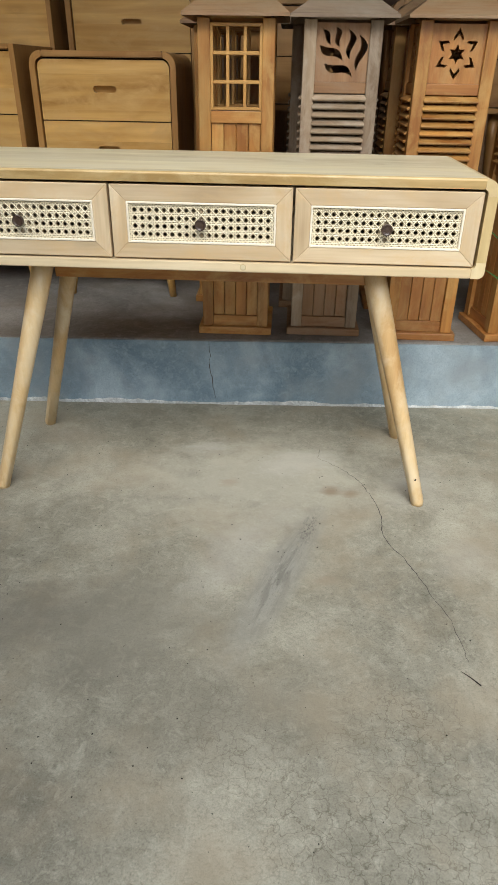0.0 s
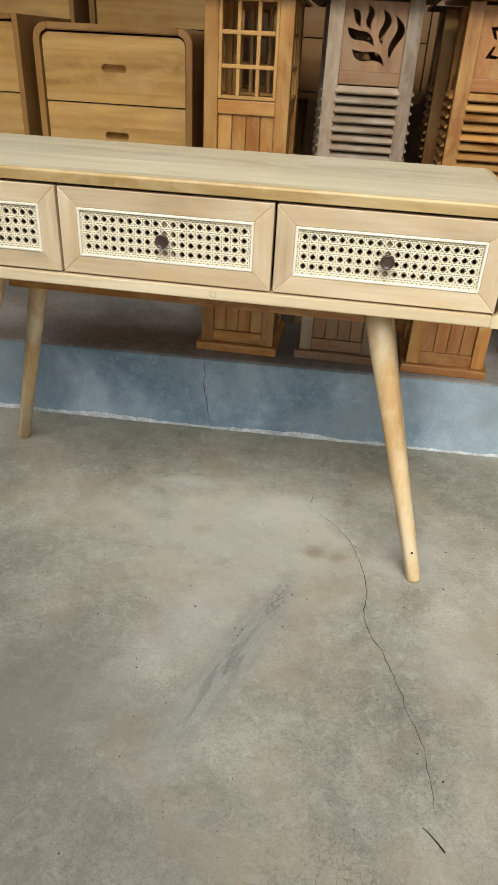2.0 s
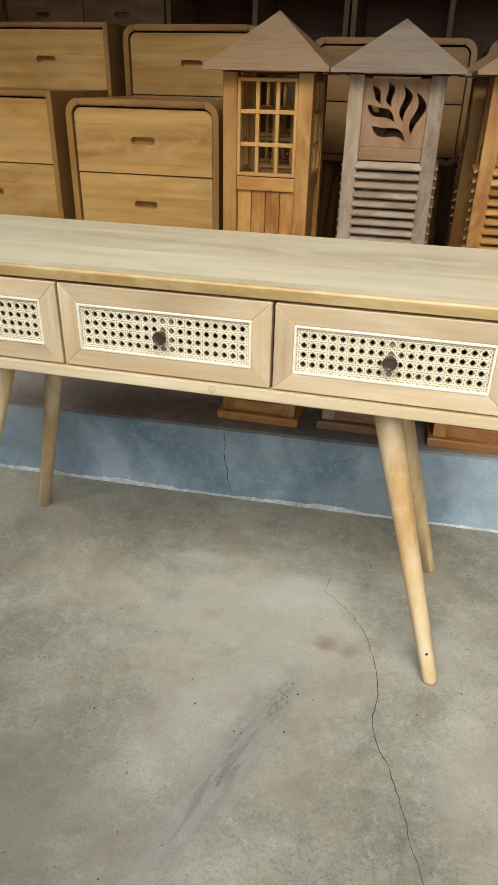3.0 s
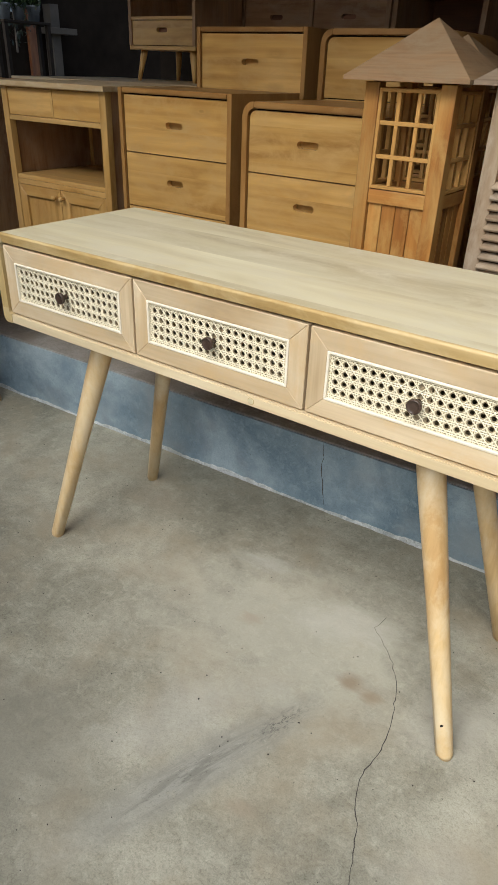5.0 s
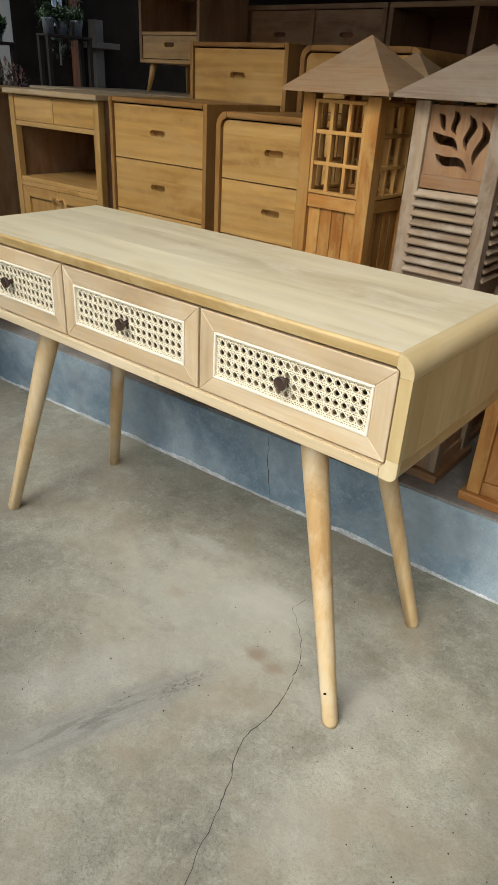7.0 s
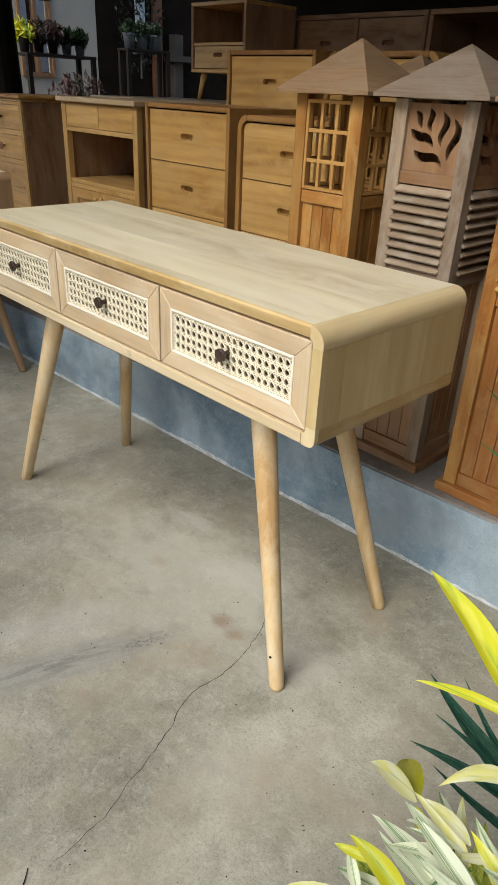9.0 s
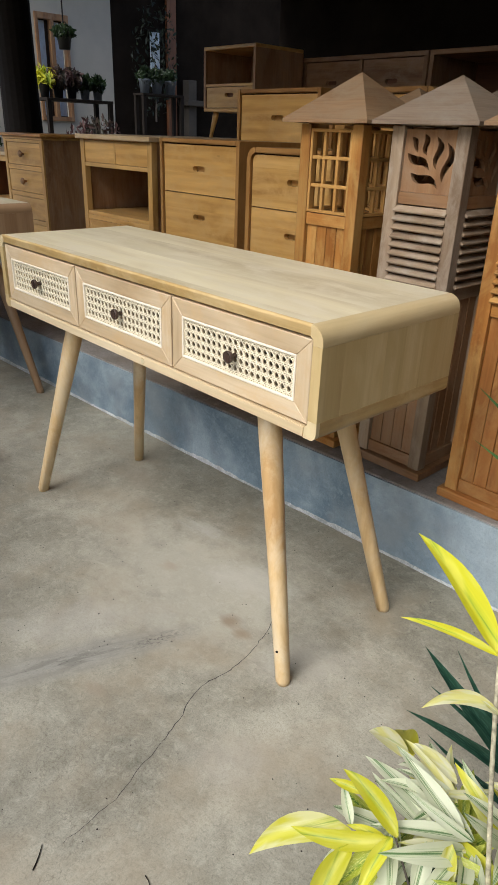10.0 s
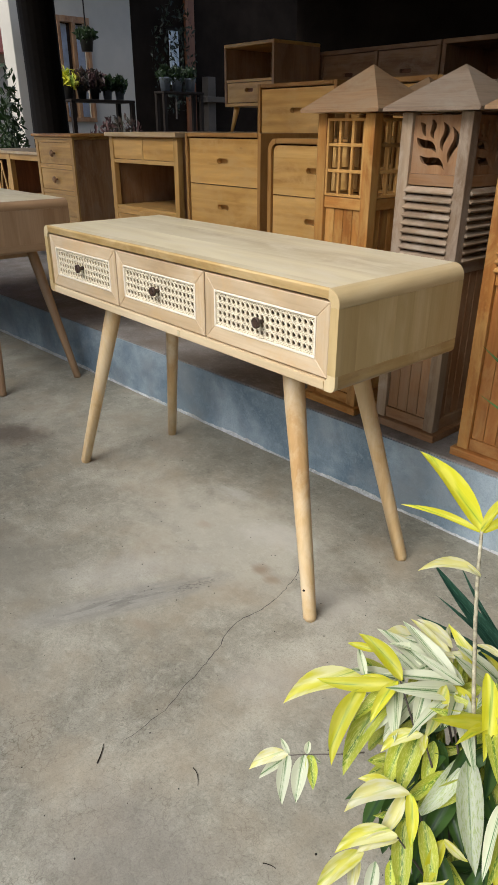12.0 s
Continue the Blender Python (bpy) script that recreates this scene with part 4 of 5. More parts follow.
def nightstand(m):
    t = thing("nightstand", "small open teak nightstand with a dusty top", "nightstand", m)
    w, d, h = 0.25, 0.45, 0.70
    part("top_board", boxed(-w - 0.01, w + 0.01, -0.015, d, h - 0.02, h, 0.003), DUST["x"], t)
    for s in (1, -1):
        for y in (0.0, d - 0.04):
            xs = sorted((s * w, s * (w - 0.034)))
            part("leg", boxed(xs[0], xs[1], y, y + 0.034, 0, h - 0.0202, 0.002), GOLD["z"], t)
        xs = sorted((s * (w - 0.005), s * (w - 0.018)))
        part("side_panel", boxed(xs[0], xs[1], 0.035, d - 0.042, 0.1, h - 0.021), RED["z"], t)
    a = w - 0.0345
    part("rail", boxed(-a, a, 0.003, 0.03, h - 0.055, h - 0.0205, 0.0015), GOLD["x"], t)
    part("shelf", boxed(-a, a, 0.003, d - 0.042, 0.40, 0.42, 0.002), GOLD["x"], t)
    part("back_panel", boxed(-a, a, d - 0.041, d - 0.03, 0.1, h - 0.021), RED["z"], t)
    part("drawer_front", boxed(-a + 0.002, a - 0.002, 0.006, 0.03, 0.20, 0.396, 0.002), GOLD["x"], t)
    return t


def media_cabinet(m):
    t = thing("bedside_cabinet", "teak bedside cabinet with open bay over one slot drawer", "cabinet", m)
    w, d, z0, z1, th = 0.213, 0.36, 0.135, 0.455, 0.018
    part("top_board", boxed(-w, w, 0, d, z1 - th, z1, 0.003), GOLD["x"], t)
    part("bottom_board", boxed(-w, w, 0, d, z0, z0 + th, 0.003), GOLD["x"], t)
    for s in (1, -1):
        xs = sorted((s * w, s * (w - th)))
        part("side_panel", boxed(xs[0], xs[1], 0.0005, d, z0 + th + 0.0003, z1 - th - 0.0003), BROWN["z"], t)
    part("back_panel", boxed(-w + th, w - th, d - 0.014, d - 0.004, z0 + th, z1 - th), BROWN["x"], t)
    part("shelf", boxed(-w + th, w - th, 0.002, d - 0.015, z0 + 0.125, z0 + 0.139, 0.001), GOLD["x"], t)
    a, b = z0 + th + 0.003, z0 + 0.122
    f = part("drawer_front", pierced([(-w + th + 0.003, a), (w - th - 0.003, a), (w - th - 0.003, b), (-w + th + 0.003, b)], [pill(0, (a + b) / 2 + 0.012, 0.07, 0.02)], 0.006, 0.024), GOLD["x"], t)
    part("handle_slot", boxed(-0.05, 0.05, 0.0245, 0.028, a + 0.03, b - 0.01), RED["x"], f)
    for s in (1, -1):
        for y, yt in ((0.03, 0.05), (d - 0.03, d - 0.05)):
            part("leg", tapered_leg((s * (w - 0.03), y, 0), (s * (w - 0.055), yt, z0), 0.010, 0.017), GOLD["z"], t, smooth=True)
    return t


def desk(m):
    t = thing("desk", "plain teak desk with a dusty flat top", "desk", m)
    part("desktop", boxed(-0.65, 0.65, 0, 0.75, 0.79, 0.815, 0.003), DUST["x"], t)
    for sx in (-1, 1):
        for y in (0.03, 0.67):
            part("leg", boxed(sx * 0.6 - 0.025, sx * 0.6 + 0.025, y, y + 0.05, 0, 0.7898, 0.002), GOLD["z"], t)
    part("apron", boxed(-0.574, 0.574, 0.04, 0.06, 0.69, 0.7895), GOLD["x"], t)
    return t


def sideboard(m, open_bay):
    """A tall teak sideboard; two compartments along the top, doors below."""
    t = thing("sideboard", "tall dim teak sideboard with " + ("open bays" if open_bay else "two slot drawers") + " along its top", "sideboard", m, "sideboards against the back")
    w, d, h, th = 0.41, 0.42, 1.235, 0.022
    # brown wood, darker than the front chests', carries the dim tone
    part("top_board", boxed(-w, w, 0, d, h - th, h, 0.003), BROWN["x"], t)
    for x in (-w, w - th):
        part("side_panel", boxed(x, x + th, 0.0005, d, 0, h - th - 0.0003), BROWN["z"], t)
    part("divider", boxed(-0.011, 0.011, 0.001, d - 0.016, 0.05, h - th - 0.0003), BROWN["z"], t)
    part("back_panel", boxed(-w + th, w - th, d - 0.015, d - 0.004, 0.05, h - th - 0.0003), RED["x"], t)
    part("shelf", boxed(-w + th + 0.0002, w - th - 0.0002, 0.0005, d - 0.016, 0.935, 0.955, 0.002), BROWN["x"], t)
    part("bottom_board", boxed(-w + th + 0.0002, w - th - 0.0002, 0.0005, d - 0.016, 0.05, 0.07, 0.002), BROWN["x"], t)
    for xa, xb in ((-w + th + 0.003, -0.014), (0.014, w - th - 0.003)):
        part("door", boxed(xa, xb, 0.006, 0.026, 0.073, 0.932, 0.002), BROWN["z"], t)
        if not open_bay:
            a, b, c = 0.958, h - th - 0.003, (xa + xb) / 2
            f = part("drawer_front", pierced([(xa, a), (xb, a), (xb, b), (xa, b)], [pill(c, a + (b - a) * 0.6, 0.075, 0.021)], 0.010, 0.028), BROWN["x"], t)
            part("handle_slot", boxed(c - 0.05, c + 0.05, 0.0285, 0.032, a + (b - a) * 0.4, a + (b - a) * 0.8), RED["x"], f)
    return t


def lattice_cabinet(m):
    t = thing("lattice_cabinet", "low teak cabinet with a crossed lattice front", "cabinet", m)
    w, d, h = 0.22, 0.42, 0.70
    part("top_board", boxed(-w - 0.01, w + 0.01, -0.015, d, h - 0.02, h, 0.003), DUST["x"], t)
    for sx in (1, -1):
        for y in (0.0, d - 0.036):
            xs = sorted((sx * w, sx * (w - 0.034)))
            part("leg", boxed(xs[0], xs[1], y, y + 0.034, 0, h - 0.0202, 0.002), GOLD["z"], t)
    a = w - 0.0345
    part("rail", boxed(-a, a, 0.003, 0.03, h - 0.060, h - 0.0205, 0.0015), GOLD["x"], t)
    part("rail", boxed(-a, a, 0.003, 0.03, 0.18, 0.22, 0.0015), GOLD["x"], t)
    for k in range(3):
        for sx in (1, -1):
            c = Matrix.Translation((-a + a * (2 * k + 1) / 3, 0.014, 0.43)) @ pose(0, 0, 0, 0, sx * 16, 0)
            part("lattice_bar", box(bmesh.new(), -0.008, 0.008, -0.004 + 0.0045 * sx, 0.004 + 0.0045 * sx, -0.207, 0.207, 0.001, 1, c), GOLD["z"], t)
    part("back_panel", boxed(-a, a, d - 0.04, d - 0.03, 0.18, h - 0.021), RED["z"], t)
    for sx in (1, -1):
        xs = sorted((sx * (w - 0.006), sx * (w - 0.018)))
        part("side_panel", boxed(xs[0], xs[1], 0.035, d - 0.037, 0.18, h - 0.021), RED["z"], t)
    return t


lattice_cabinet(pose(-3.62, 1.08, STEP))
side_cabinet(pose(-1.597, 1.0, STEP))
knob_chest(pose(-2.555, 1.02, STEP))
nightstand(pose(-3.11, 1.06, STEP))
desk(pose(-2.0, 1.62, STEP))
media_cabinet(pose(-1.838, 1.9, STEP + 0.816))
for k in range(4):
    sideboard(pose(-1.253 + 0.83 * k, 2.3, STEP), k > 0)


# ---- cracks and litter on the floor ----
ribbon([(0.305, 0.277), (0.297, 0.230), (0.318, 0.212), (0.374, 0.160), (0.411, 0.100), (0.438, 0.018), (0.446, -0.050), (0.441, -0.115), (0.455, -0.168), (0.482, -0.215), (0.500, -0.260), (0.514, -0.305),
        (0.521, -0.338), (0.545, -0.392), (0.552, -0.440), (0.559, -0.512)], 0.0010, 0.0006, 0.0024, 3, CRACKM, "floor_crack", "thin winding crack in the cement floor")
ribbon([(-0.052, STEP - 0.006), (-0.050, 0.19), (-0.054, 0.15), (-0.046, 0.11), (-0.040, 0.06), (-0.034, 0.022)], 0.0013, 0, 0.0030, 8, CRACKM, "riser_crack", "crack running down the blue riser", wall_y=-0.0008).matrix_basis = RISER


def litter(p, q, name, label, r=0.0013, bow=0.002):
    c = bpy.data.curves.new(name, "CURVE")
    c.dimensions, c.bevel_depth, c.bevel_resolution = "3D", r, 2
    sp = c.splines.new("POLY")
    sp.points.add(4)
    for k in range(5):
        u = k / 4
        sp.points[k].co = (p[0] + (q[0] - p[0]) * u, p[1] + (q[1] - p[1]) * u + bow * math.sin(math.pi * u), r + 0.0004, 1)
        sp.points[k].radius = 1 - 0.6 * u
    c.materials.append(BLACK)
    return tagged(new(name, c), label, "twig")


litter((0.568, -0.569), (0.538, -0.538), "twig", "small dark dry twig lying on the cement floor")
litter((0.692, -0.441), (0.727, -0.457), "twig", "thin curved dry twig lying on the cement floor", 0.0009, 0.005)
litter((0.905, -0.462), (0.925, -0.452), "twig", "short dark dry twig lying on the cement floor", 0.001)


def crumbs():
    """Scattered grit, many tiny flat lumps."""
    rnd = random.Random(12)
    bm = bmesh.new()
    for k in range(420):
        x, y, s = rnd.uniform(-1.3, 1.2), rnd.uniform(-0.9, 0.55), rnd.uniform(0.0007, 0.0019) * (1.6 if rnd.random() < 0.05 else 1)
        vs = [bm.verts.new((x + s * math.cos(a) * rnd.uniform(0.6, 1.3), y + s * math.sin(a) * rnd.uniform(0.6, 1.3), 0.0003)) for a in (0.3, 1.5, 2.7, 3.9, 5.2)]
        top = bm.verts.new((x, y, s * 0.7 + 0.0004))
        for i in range(5):
            bm.faces.new((vs[i], vs[(i + 1) % 5], top))
    return bm


tagged(part("grit", crumbs(), BLACK, None), "dark specks of grit scattered over the cement floor", "grit", "", "stuff")


# ---- foliage ----
def leaf_mat(name, margin, middle, vein, spots=None, rough=0.5, hues=None, lines=False, thin=False):
    """A strap leaf: pale or yellow margins, a darker middle, fine stripes along it."""
    m, n, l, b = mat(name, rough)
    tc, info = n.new("ShaderNodeTexCoord"), n.new("ShaderNodeObjectInfo")
    sep = n.new("ShaderNodeSeparateXYZ")
    l.new(tc.outputs["Generated"], sep.inputs[0])
    d = n.new("ShaderNodeMath")
    d.operation = "SUBTRACT"
    l.new(sep.outputs[1], d.inputs[0])
    d.inputs[1].default_value = 0.5
    ab = n.new("ShaderNodeMath")
    ab.operation = "ABSOLUTE"
    l.new(d.outputs[0], ab.inputs[0])
    mp = n.new("ShaderNodeMapping")
    mp.inputs["Scale"].default_value = (1.1, 26 if lines else 12, 1)
    off = n.new("ShaderNodeVectorMath")
    off.operation = "MULTIPLY_ADD"
    l.new(info.outputs["Random"], off.inputs[0])
    off.inputs[1].default_value = (31, 17, 0)
    l.new(tc.outputs["Generated"], off.inputs[2])
    l.new(off.outputs[0], mp.inputs["Vector"])
    st = tex(n, l, "noise", mp.outputs[0], 1.0, 3, 0.6)
    add = n.new("ShaderNodeMath")
    add.operation = "MULTIPLY_ADD"
    l.new(st.outputs[0], add.inputs[0])
    add.inputs[1].default_value = 0.15 if thin else 0.85 if lines else 0.42
    l.new(ab.outputs[0], add.inputs[2])
    r = ramp(n, [(0.075, vein), (0.10, middle), (0.25, margin), (0.7, margin)] if thin else [(0.40, vein), (0.50, middle), (0.58, margin), (0.8, margin)] if lines else
             [(0.20, vein), (0.27, middle), (0.40, margin), (0.62, margin)])
    l.new(add.outputs[0], r.inputs[0])
    col = r.outputs[0]
    if hues:
        wide = tex(n, l, "noise", off.outputs[0], 2.2, 2, 0.5)
        wr = ramp(n, [(0.42, (0, 0, 0)), (0.62, (1, 1, 1))])
        l.new(wide.outputs[0], wr.inputs[0])
        col = mixc(n, l, wr.outputs[0], col, hues)
    if spots:
        sp = tex(n, l, "noise", off.outputs[0], 16.0, 3, 0.6)
        sr = ramp(n, [(0.50, (0, 0, 0)), (0.60, (1, 1, 1))])
        l.new(sp.outputs[0], sr.inputs[0])
        col = mixc(n, l, sr.outputs[0], col, spots)
    hs = n.new("ShaderNodeHueSaturation")
    mr = n.new("ShaderNodeMapRange")
    mr.inputs[3].default_value, mr.inputs[4].default_value = 0.78, 1.12
    l.new(info.outputs["Random"], mr.inputs[0])
    l.new(mr.outputs[0], hs.inputs["Value"])
    l.new(col, hs.inputs["Color"])
    l.new(hs.outputs[0], b.inputs["Base Color"])
    tr = n.new("ShaderNodeBsdfTranslucent")
    l.new(hs.outputs[0], tr.inputs[0])
    mx = n.new("ShaderNodeMixShader")
    mx.inputs[0].default_value = 0.25
    l.new(b.outputs[0], mx.inputs[1])
    l.new(tr.outputs[0], mx.inputs[2])
    l.new(mx.outputs[0], n["Material Output"].inputs[0])
    bumped(n, l, b, st.outputs[0], 0.25, 0.001)
    return m


YELLOW = leaf_mat("yellow_new_leaf", (0.60, 0.58, 0.018), (0.48, 0.53, 0.03), (0.24, 0.36, 0.03), hues=(0.66, 0.64, 0.07))
CREAM = leaf_mat("cream_yellow_leaf", (0.72, 0.71, 0.34), (0.60, 0.61, 0.16), (0.30, 0.40, 0.08), hues=(0.60, 0.58, 0.05))
IVORY = leaf_mat("ivory_leaf", (0.72, 0.71, 0.47), (0.68, 0.67, 0.41), (0.46, 0.52, 0.24), hues=(0.66, 0.63, 0.22))
STRIPE = leaf_mat("cream_striped_leaf", (0.66, 0.69, 0.50), (0.52, 0.58, 0.37), (0.11, 0.21, 0.07), lines=True)
MOTTLE = leaf_mat("mottled_green_leaf", (0.46, 0.51, 0.05), (0.27, 0.38, 0.035), (0.08, 0.18, 0.02), spots=(0.60, 0.62, 0.15))
DEEP = leaf_mat("deep_green_leaf", (0.05, 0.11, 0.02), (0.03, 0.08, 0.018), (0.018, 0.055, 0.015))
PALEBACK = leaf_mat("pale_leaf_back", (0.47, 0.51, 0.36), (0.42, 0.47, 0.32), (0.16, 0.23, 0.10), spots=(0.33, 0.40, 0.17), rough=0.5, thin=True)
SNAKE = leaf_mat("dark_banded_leaf", (0.025, 0.08, 0.05), (0.018, 0.06, 0.04), (0.012, 0.045, 0.03), spots=(0.055, 0.13, 0.09), rough=0.3)
GRASS = leaf_mat("arching_green_leaf", (0.05, 0.13, 0.03), (0.04, 0.11, 0.025), (0.03, 0.08, 0.02))
STEMM = plain("pale_ringed_stem", (0.36, 0.33, 0.22), 0.6, var=0.55, scale=130)
TWIGM = plain("dry_branch", (0.09, 0.075, 0.06), 0.8, var=0.3, scale=90)
# hedge green lowered too, with the yard's shade in the leaf colour
HEDGE = leaf_mat("hedge_leaf", (0.022, 0.046, 0.011), (0.018, 0.036, 0.009), (0.012, 0.026, 0.007))


def blade(width, droop, fold, bow=0.0, n=10):
    """A lance-shaped leaf one unit long along x, its width along y, arching in z."""
    me = bpy.data.meshes.new("leaf")
    vs, fs = [], []
    for k in range(n + 1):
        u = k / n
        w = width * (0.05 + 2.02 * (u + 0.004) ** 0.66) * (1 - u) ** 0.95 * 1.02
        z = -droop * u * u + 0.25 * droop * u
        for s in (-1, -0.5, 0, 0.5, 1):
            vs.append((u, s * w / 2 + bow * 4 * u * (1 - u), z + fold * w * abs(s) ** 1.2 + 0.004 * math.sin(9 * u + 3 * s) * min(1, 6 * (1 - u))))
    for k in range(n):
        for s in range(4):
            a = k * 5 + s
            fs.append((a, a + 1, a + 6, a + 5))
    me.from_pydata(vs, [], fs)
    me.shade_smooth()
    return me


BLADES = {}


def leaf(parent, base, tip, material, width=0.26, droop=0.18, roll=0.0, name="leaf", bow=0.0, face=(0.3, -0.55, 0.8)):
    key = (material.name, round(width, 2), round(droop, 2), round(bow, 2))
    if key not in BLADES:
        BLADES[key] = blade(width, droop, 0.34, bow)
        BLADES[key].materials.append(material)
    p, q = Vector(base), Vector(tip)
    d = q - p
    x = d.normalized()
    side = Vector(face).cross(x)
    side = side.normalized() if side.length > 0.05 else Vector((0, 1, 0))
    m = Matrix((x, side, x.cross(side))).transposed().to_4x4()
    m = Matrix.Translation(p) @ m @ pose(0, 0, 0, roll) @ Matrix.Diagonal((d.length,) * 3 + (1,))
    ob = new(name, BLADES[key])
    ob.parent, ob.matrix_basis = parent, m
    return ob


def stem(parent, pts, r0, r1, material, name="stem"):
    bm = bmesh.new()
    rings, n = [], 9
    for k, p in enumerate(pts):
        r = r0 + (r1 - r0) * k / (len(pts) - 1)
        rings.append([bm.verts.new((p[0] + r * math.cos(2 * math.pi * i / n), p[1] + r * math.sin(2 * math.pi * i / n), p[2])) for i in range(n)])
    for a, b in zip(rings, rings[1:]):
        for i in range(n):
            bm.faces.new((a[i], a[(i + 1) % n], b[(i + 1) % n], b[i]))
    return part(name, bm, material, parent, smooth=True)


plant = thing("variegated_shrub", "bushy potted shrub with yellow and cream-striped strap leaves", "plant", pose(0.004, -0.015, 0))
POT = (1.215, -0.385)
pot = part("pot", lathe([(0.065, 0.0), (0.072, 0.01), (0.088, 0.14), (0.092, 0.145), (0.092, 0.160), (0.084, 0.160), (0.080, 0.14)], 28), POTM, plant, "dark plastic pot", pose(POT[0], POT[1], 0.001), smooth=True)
part("soil", lathe([(0.02, 0.122), (0.074, 0.124), (0.076, 0.130), (0.05, 0.134)], 24), SOIL, plant, "", pose(POT[0], POT[1], 0.001))
stem(plant, [(1.205, -0.39, 0.13), (1.172, -0.375, 0.38), (1.14, -0.355, 0.50), (1.115, -0.33, 0.57), (1.10, -0.312, 0.61), (1.081, -0.283, 0.648)], 0.0027, 0.0020, STEMM)
for tip, w, dr, rl, bw in (((0.924, -0.186, 0.672), 0.19, 0.10, 10, -0.03), ((1.003, -0.331, 0.668), 0.13, 0.06, 0, -0.05), ((1.10, -0.262, 0.705), 0.24, 0.1, -20, 0.03), ((1.13, -0.27, 0.70), 0.20, 0.1, 0, 0.0)):
    leaf(plant, (1.081, -0.283, 0.645), tip, YELLOW, w, dr, rl, bow=bw)
leaf(plant, (1.103, -0.311, 0.611), (1.059, -0.366, 0.622), IVORY, 0.26, 0.10, 0, bow=-0.16)
leaf(plant, (1.103, -0.311, 0.611), (1.090, -0.322, 0.625), IVORY, 0.30, 0.10, 0)
# the leaf clusters: crown point, the way the tips fan out, and the sort of leaf
def cluster(at, out, count, reach, mats, seed, spread=0.9, sag=0.5, width=(0.22, 0.30)):
    rnd = random.Random(seed)
    at, out = Vector(at), Vector(out).normalized()
    side = out.cross(Vector((0, 0, 1))).normalized()
    for k in range(count):
        a = (k / max(1, count - 1) - 0.5) * 2 * spread + rnd.uniform(-0.2, 0.2)
        v = out * math.cos(a) + side * math.sin(a) + Vector((0, 0, rnd.uniform(-sag, 0.35)))
        ln = reach * rnd.uniform(0.75, 1.2)
        leaf(plant, at + Vector((rnd.uniform(-1, 1), rnd.uniform(-1, 1), rnd.uniform(-1, 1))) * 0.008, at + v.normalized() * ln, rnd.choice(mats),
             rnd.choice((width[0], sum(width) / 2, width[1])), rnd.choice((0.12, 0.22, 0.32)), rnd.uniform(-35, 35))


BASE = (1.205, -0.39, 0.13)
for at, mid in (((1.067, -0.387, 0.478), (1.13, -0.39, 0.36)), ((1.112, -0.399, 0.438), (1.15, -0.385, 0.33)), ((1.099, -0.335, 0.458), (1.16, -0.36, 0.34)), ((1.054, -0.293, 0.455), (1.14, -0.34, 0.33)),
                ((1.155, -0.372, 0.423), (1.18, -0.38, 0.28)), ((1.134, -0.447, 0.404), (1.17, -0.42, 0.30)), ((1.146, -0.481, 0.378), (1.18, -0.43, 0.26)), ((1.20, -0.36, 0.45), (1.20, -0.37, 0.30))):
    stem(plant, [BASE, mid, at], 0.0030, 0.0010, TWIGM, "branch")
stem(plant, [(1.062, -0.437, 0.394), (1.04, -0.455, 0.385), (1.009, -0.478, 0.375), (0.995, -0.494, 0.373)], 0.0012, 0.0007, TWIGM, "twig")
# the yellow whorl
for base, tip, mt, wd, bow in (
        ((1.030, -0.405, 0.465), (0.960, -0.476, 0.419), CREAM, 0.30, 0.12),
        ((1.064, -0.391, 0.476), (0.984, -0.443, 0.458), YELLOW, 0.22, -0.06),
        ((1.039, -0.414, 0.464), (1.057, -0.491, 0.412), YELLOW, 0.29, 0.10),
        ((1.065, -0.389, 0.477), (1.069, -0.442, 0.453), YELLOW, 0.30, 0.05),
        ((1.068, -0.385, 0.478), (0.997, -0.383, 0.502), YELLOW, 0.32, 0.08),
        ((1.025, -0.397, 0.458), (0.993, -0.375, 0.474), STRIPE, 0.32, 0.00),
        ((1.023, -0.375, 0.485), (0.986, -0.389, 0.482), YELLOW, 0.30, 0.00),
        ((1.063, -0.390, 0.470), (1.023, -0.405, 0.466), YELLOW, 0.26, 0.05)):
    leaf(plant, base, tip, mt, wd * 1.12, 0.10, 0, bow=-bow)
# the cream-striped tops
for base, tip, mt, wd, bow in (
        ((1.100, -0.336, 0.456), (0.993, -0.341, 0.484), STRIPE, 0.22, 0.05),
        ((1.073, -0.338, 0.453), (1.004, -0.340, 0.469), STRIPE, 0.22, -0.05),
        ((1.102, -0.345, 0.454), (1.029, -0.345, 0.471), STRIPE, 0.20, 0.05),
        ((1.073, -0.288, 0.472), (1.019, -0.290, 0.486), IVORY, 0.28, 0.08),
        ((1.055, -0.290, 0.465), (1.013, -0.305, 0.459), STRIPE, 0.28, 0.10),
        ((1.104, -0.277, 0.483), (1.057, -0.305, 0.464), IVORY, 0.20, -0.08),
        ((1.031, -0.300, 0.469), (1.014, -0.293, 0.471), YELLOW, 0.50, 0.00),
        ((1.129, -0.268, 0.481), (1.094, -0.274, 0.484), IVORY, 0.30, 0.10),
        ((1.075, -0.269, 0.460), (1.096, -0.299, 0.435), MOTTLE, 0.35, 0.05),
        ((1.071, -0.284, 0.462), (1.077, -0.320, 0.439), MOTTLE, 0.32, 0.00)):
    leaf(plant, base, tip, mt, wd * 1.12, 0.10, 0, bow=-bow)
# the leaves that hang out below them
leaf(plant, (0.985, -0.215, 0.375), (0.917, -0.119, 0.303), YELLOW, 0.30, 0.10, 0, bow=0.03)
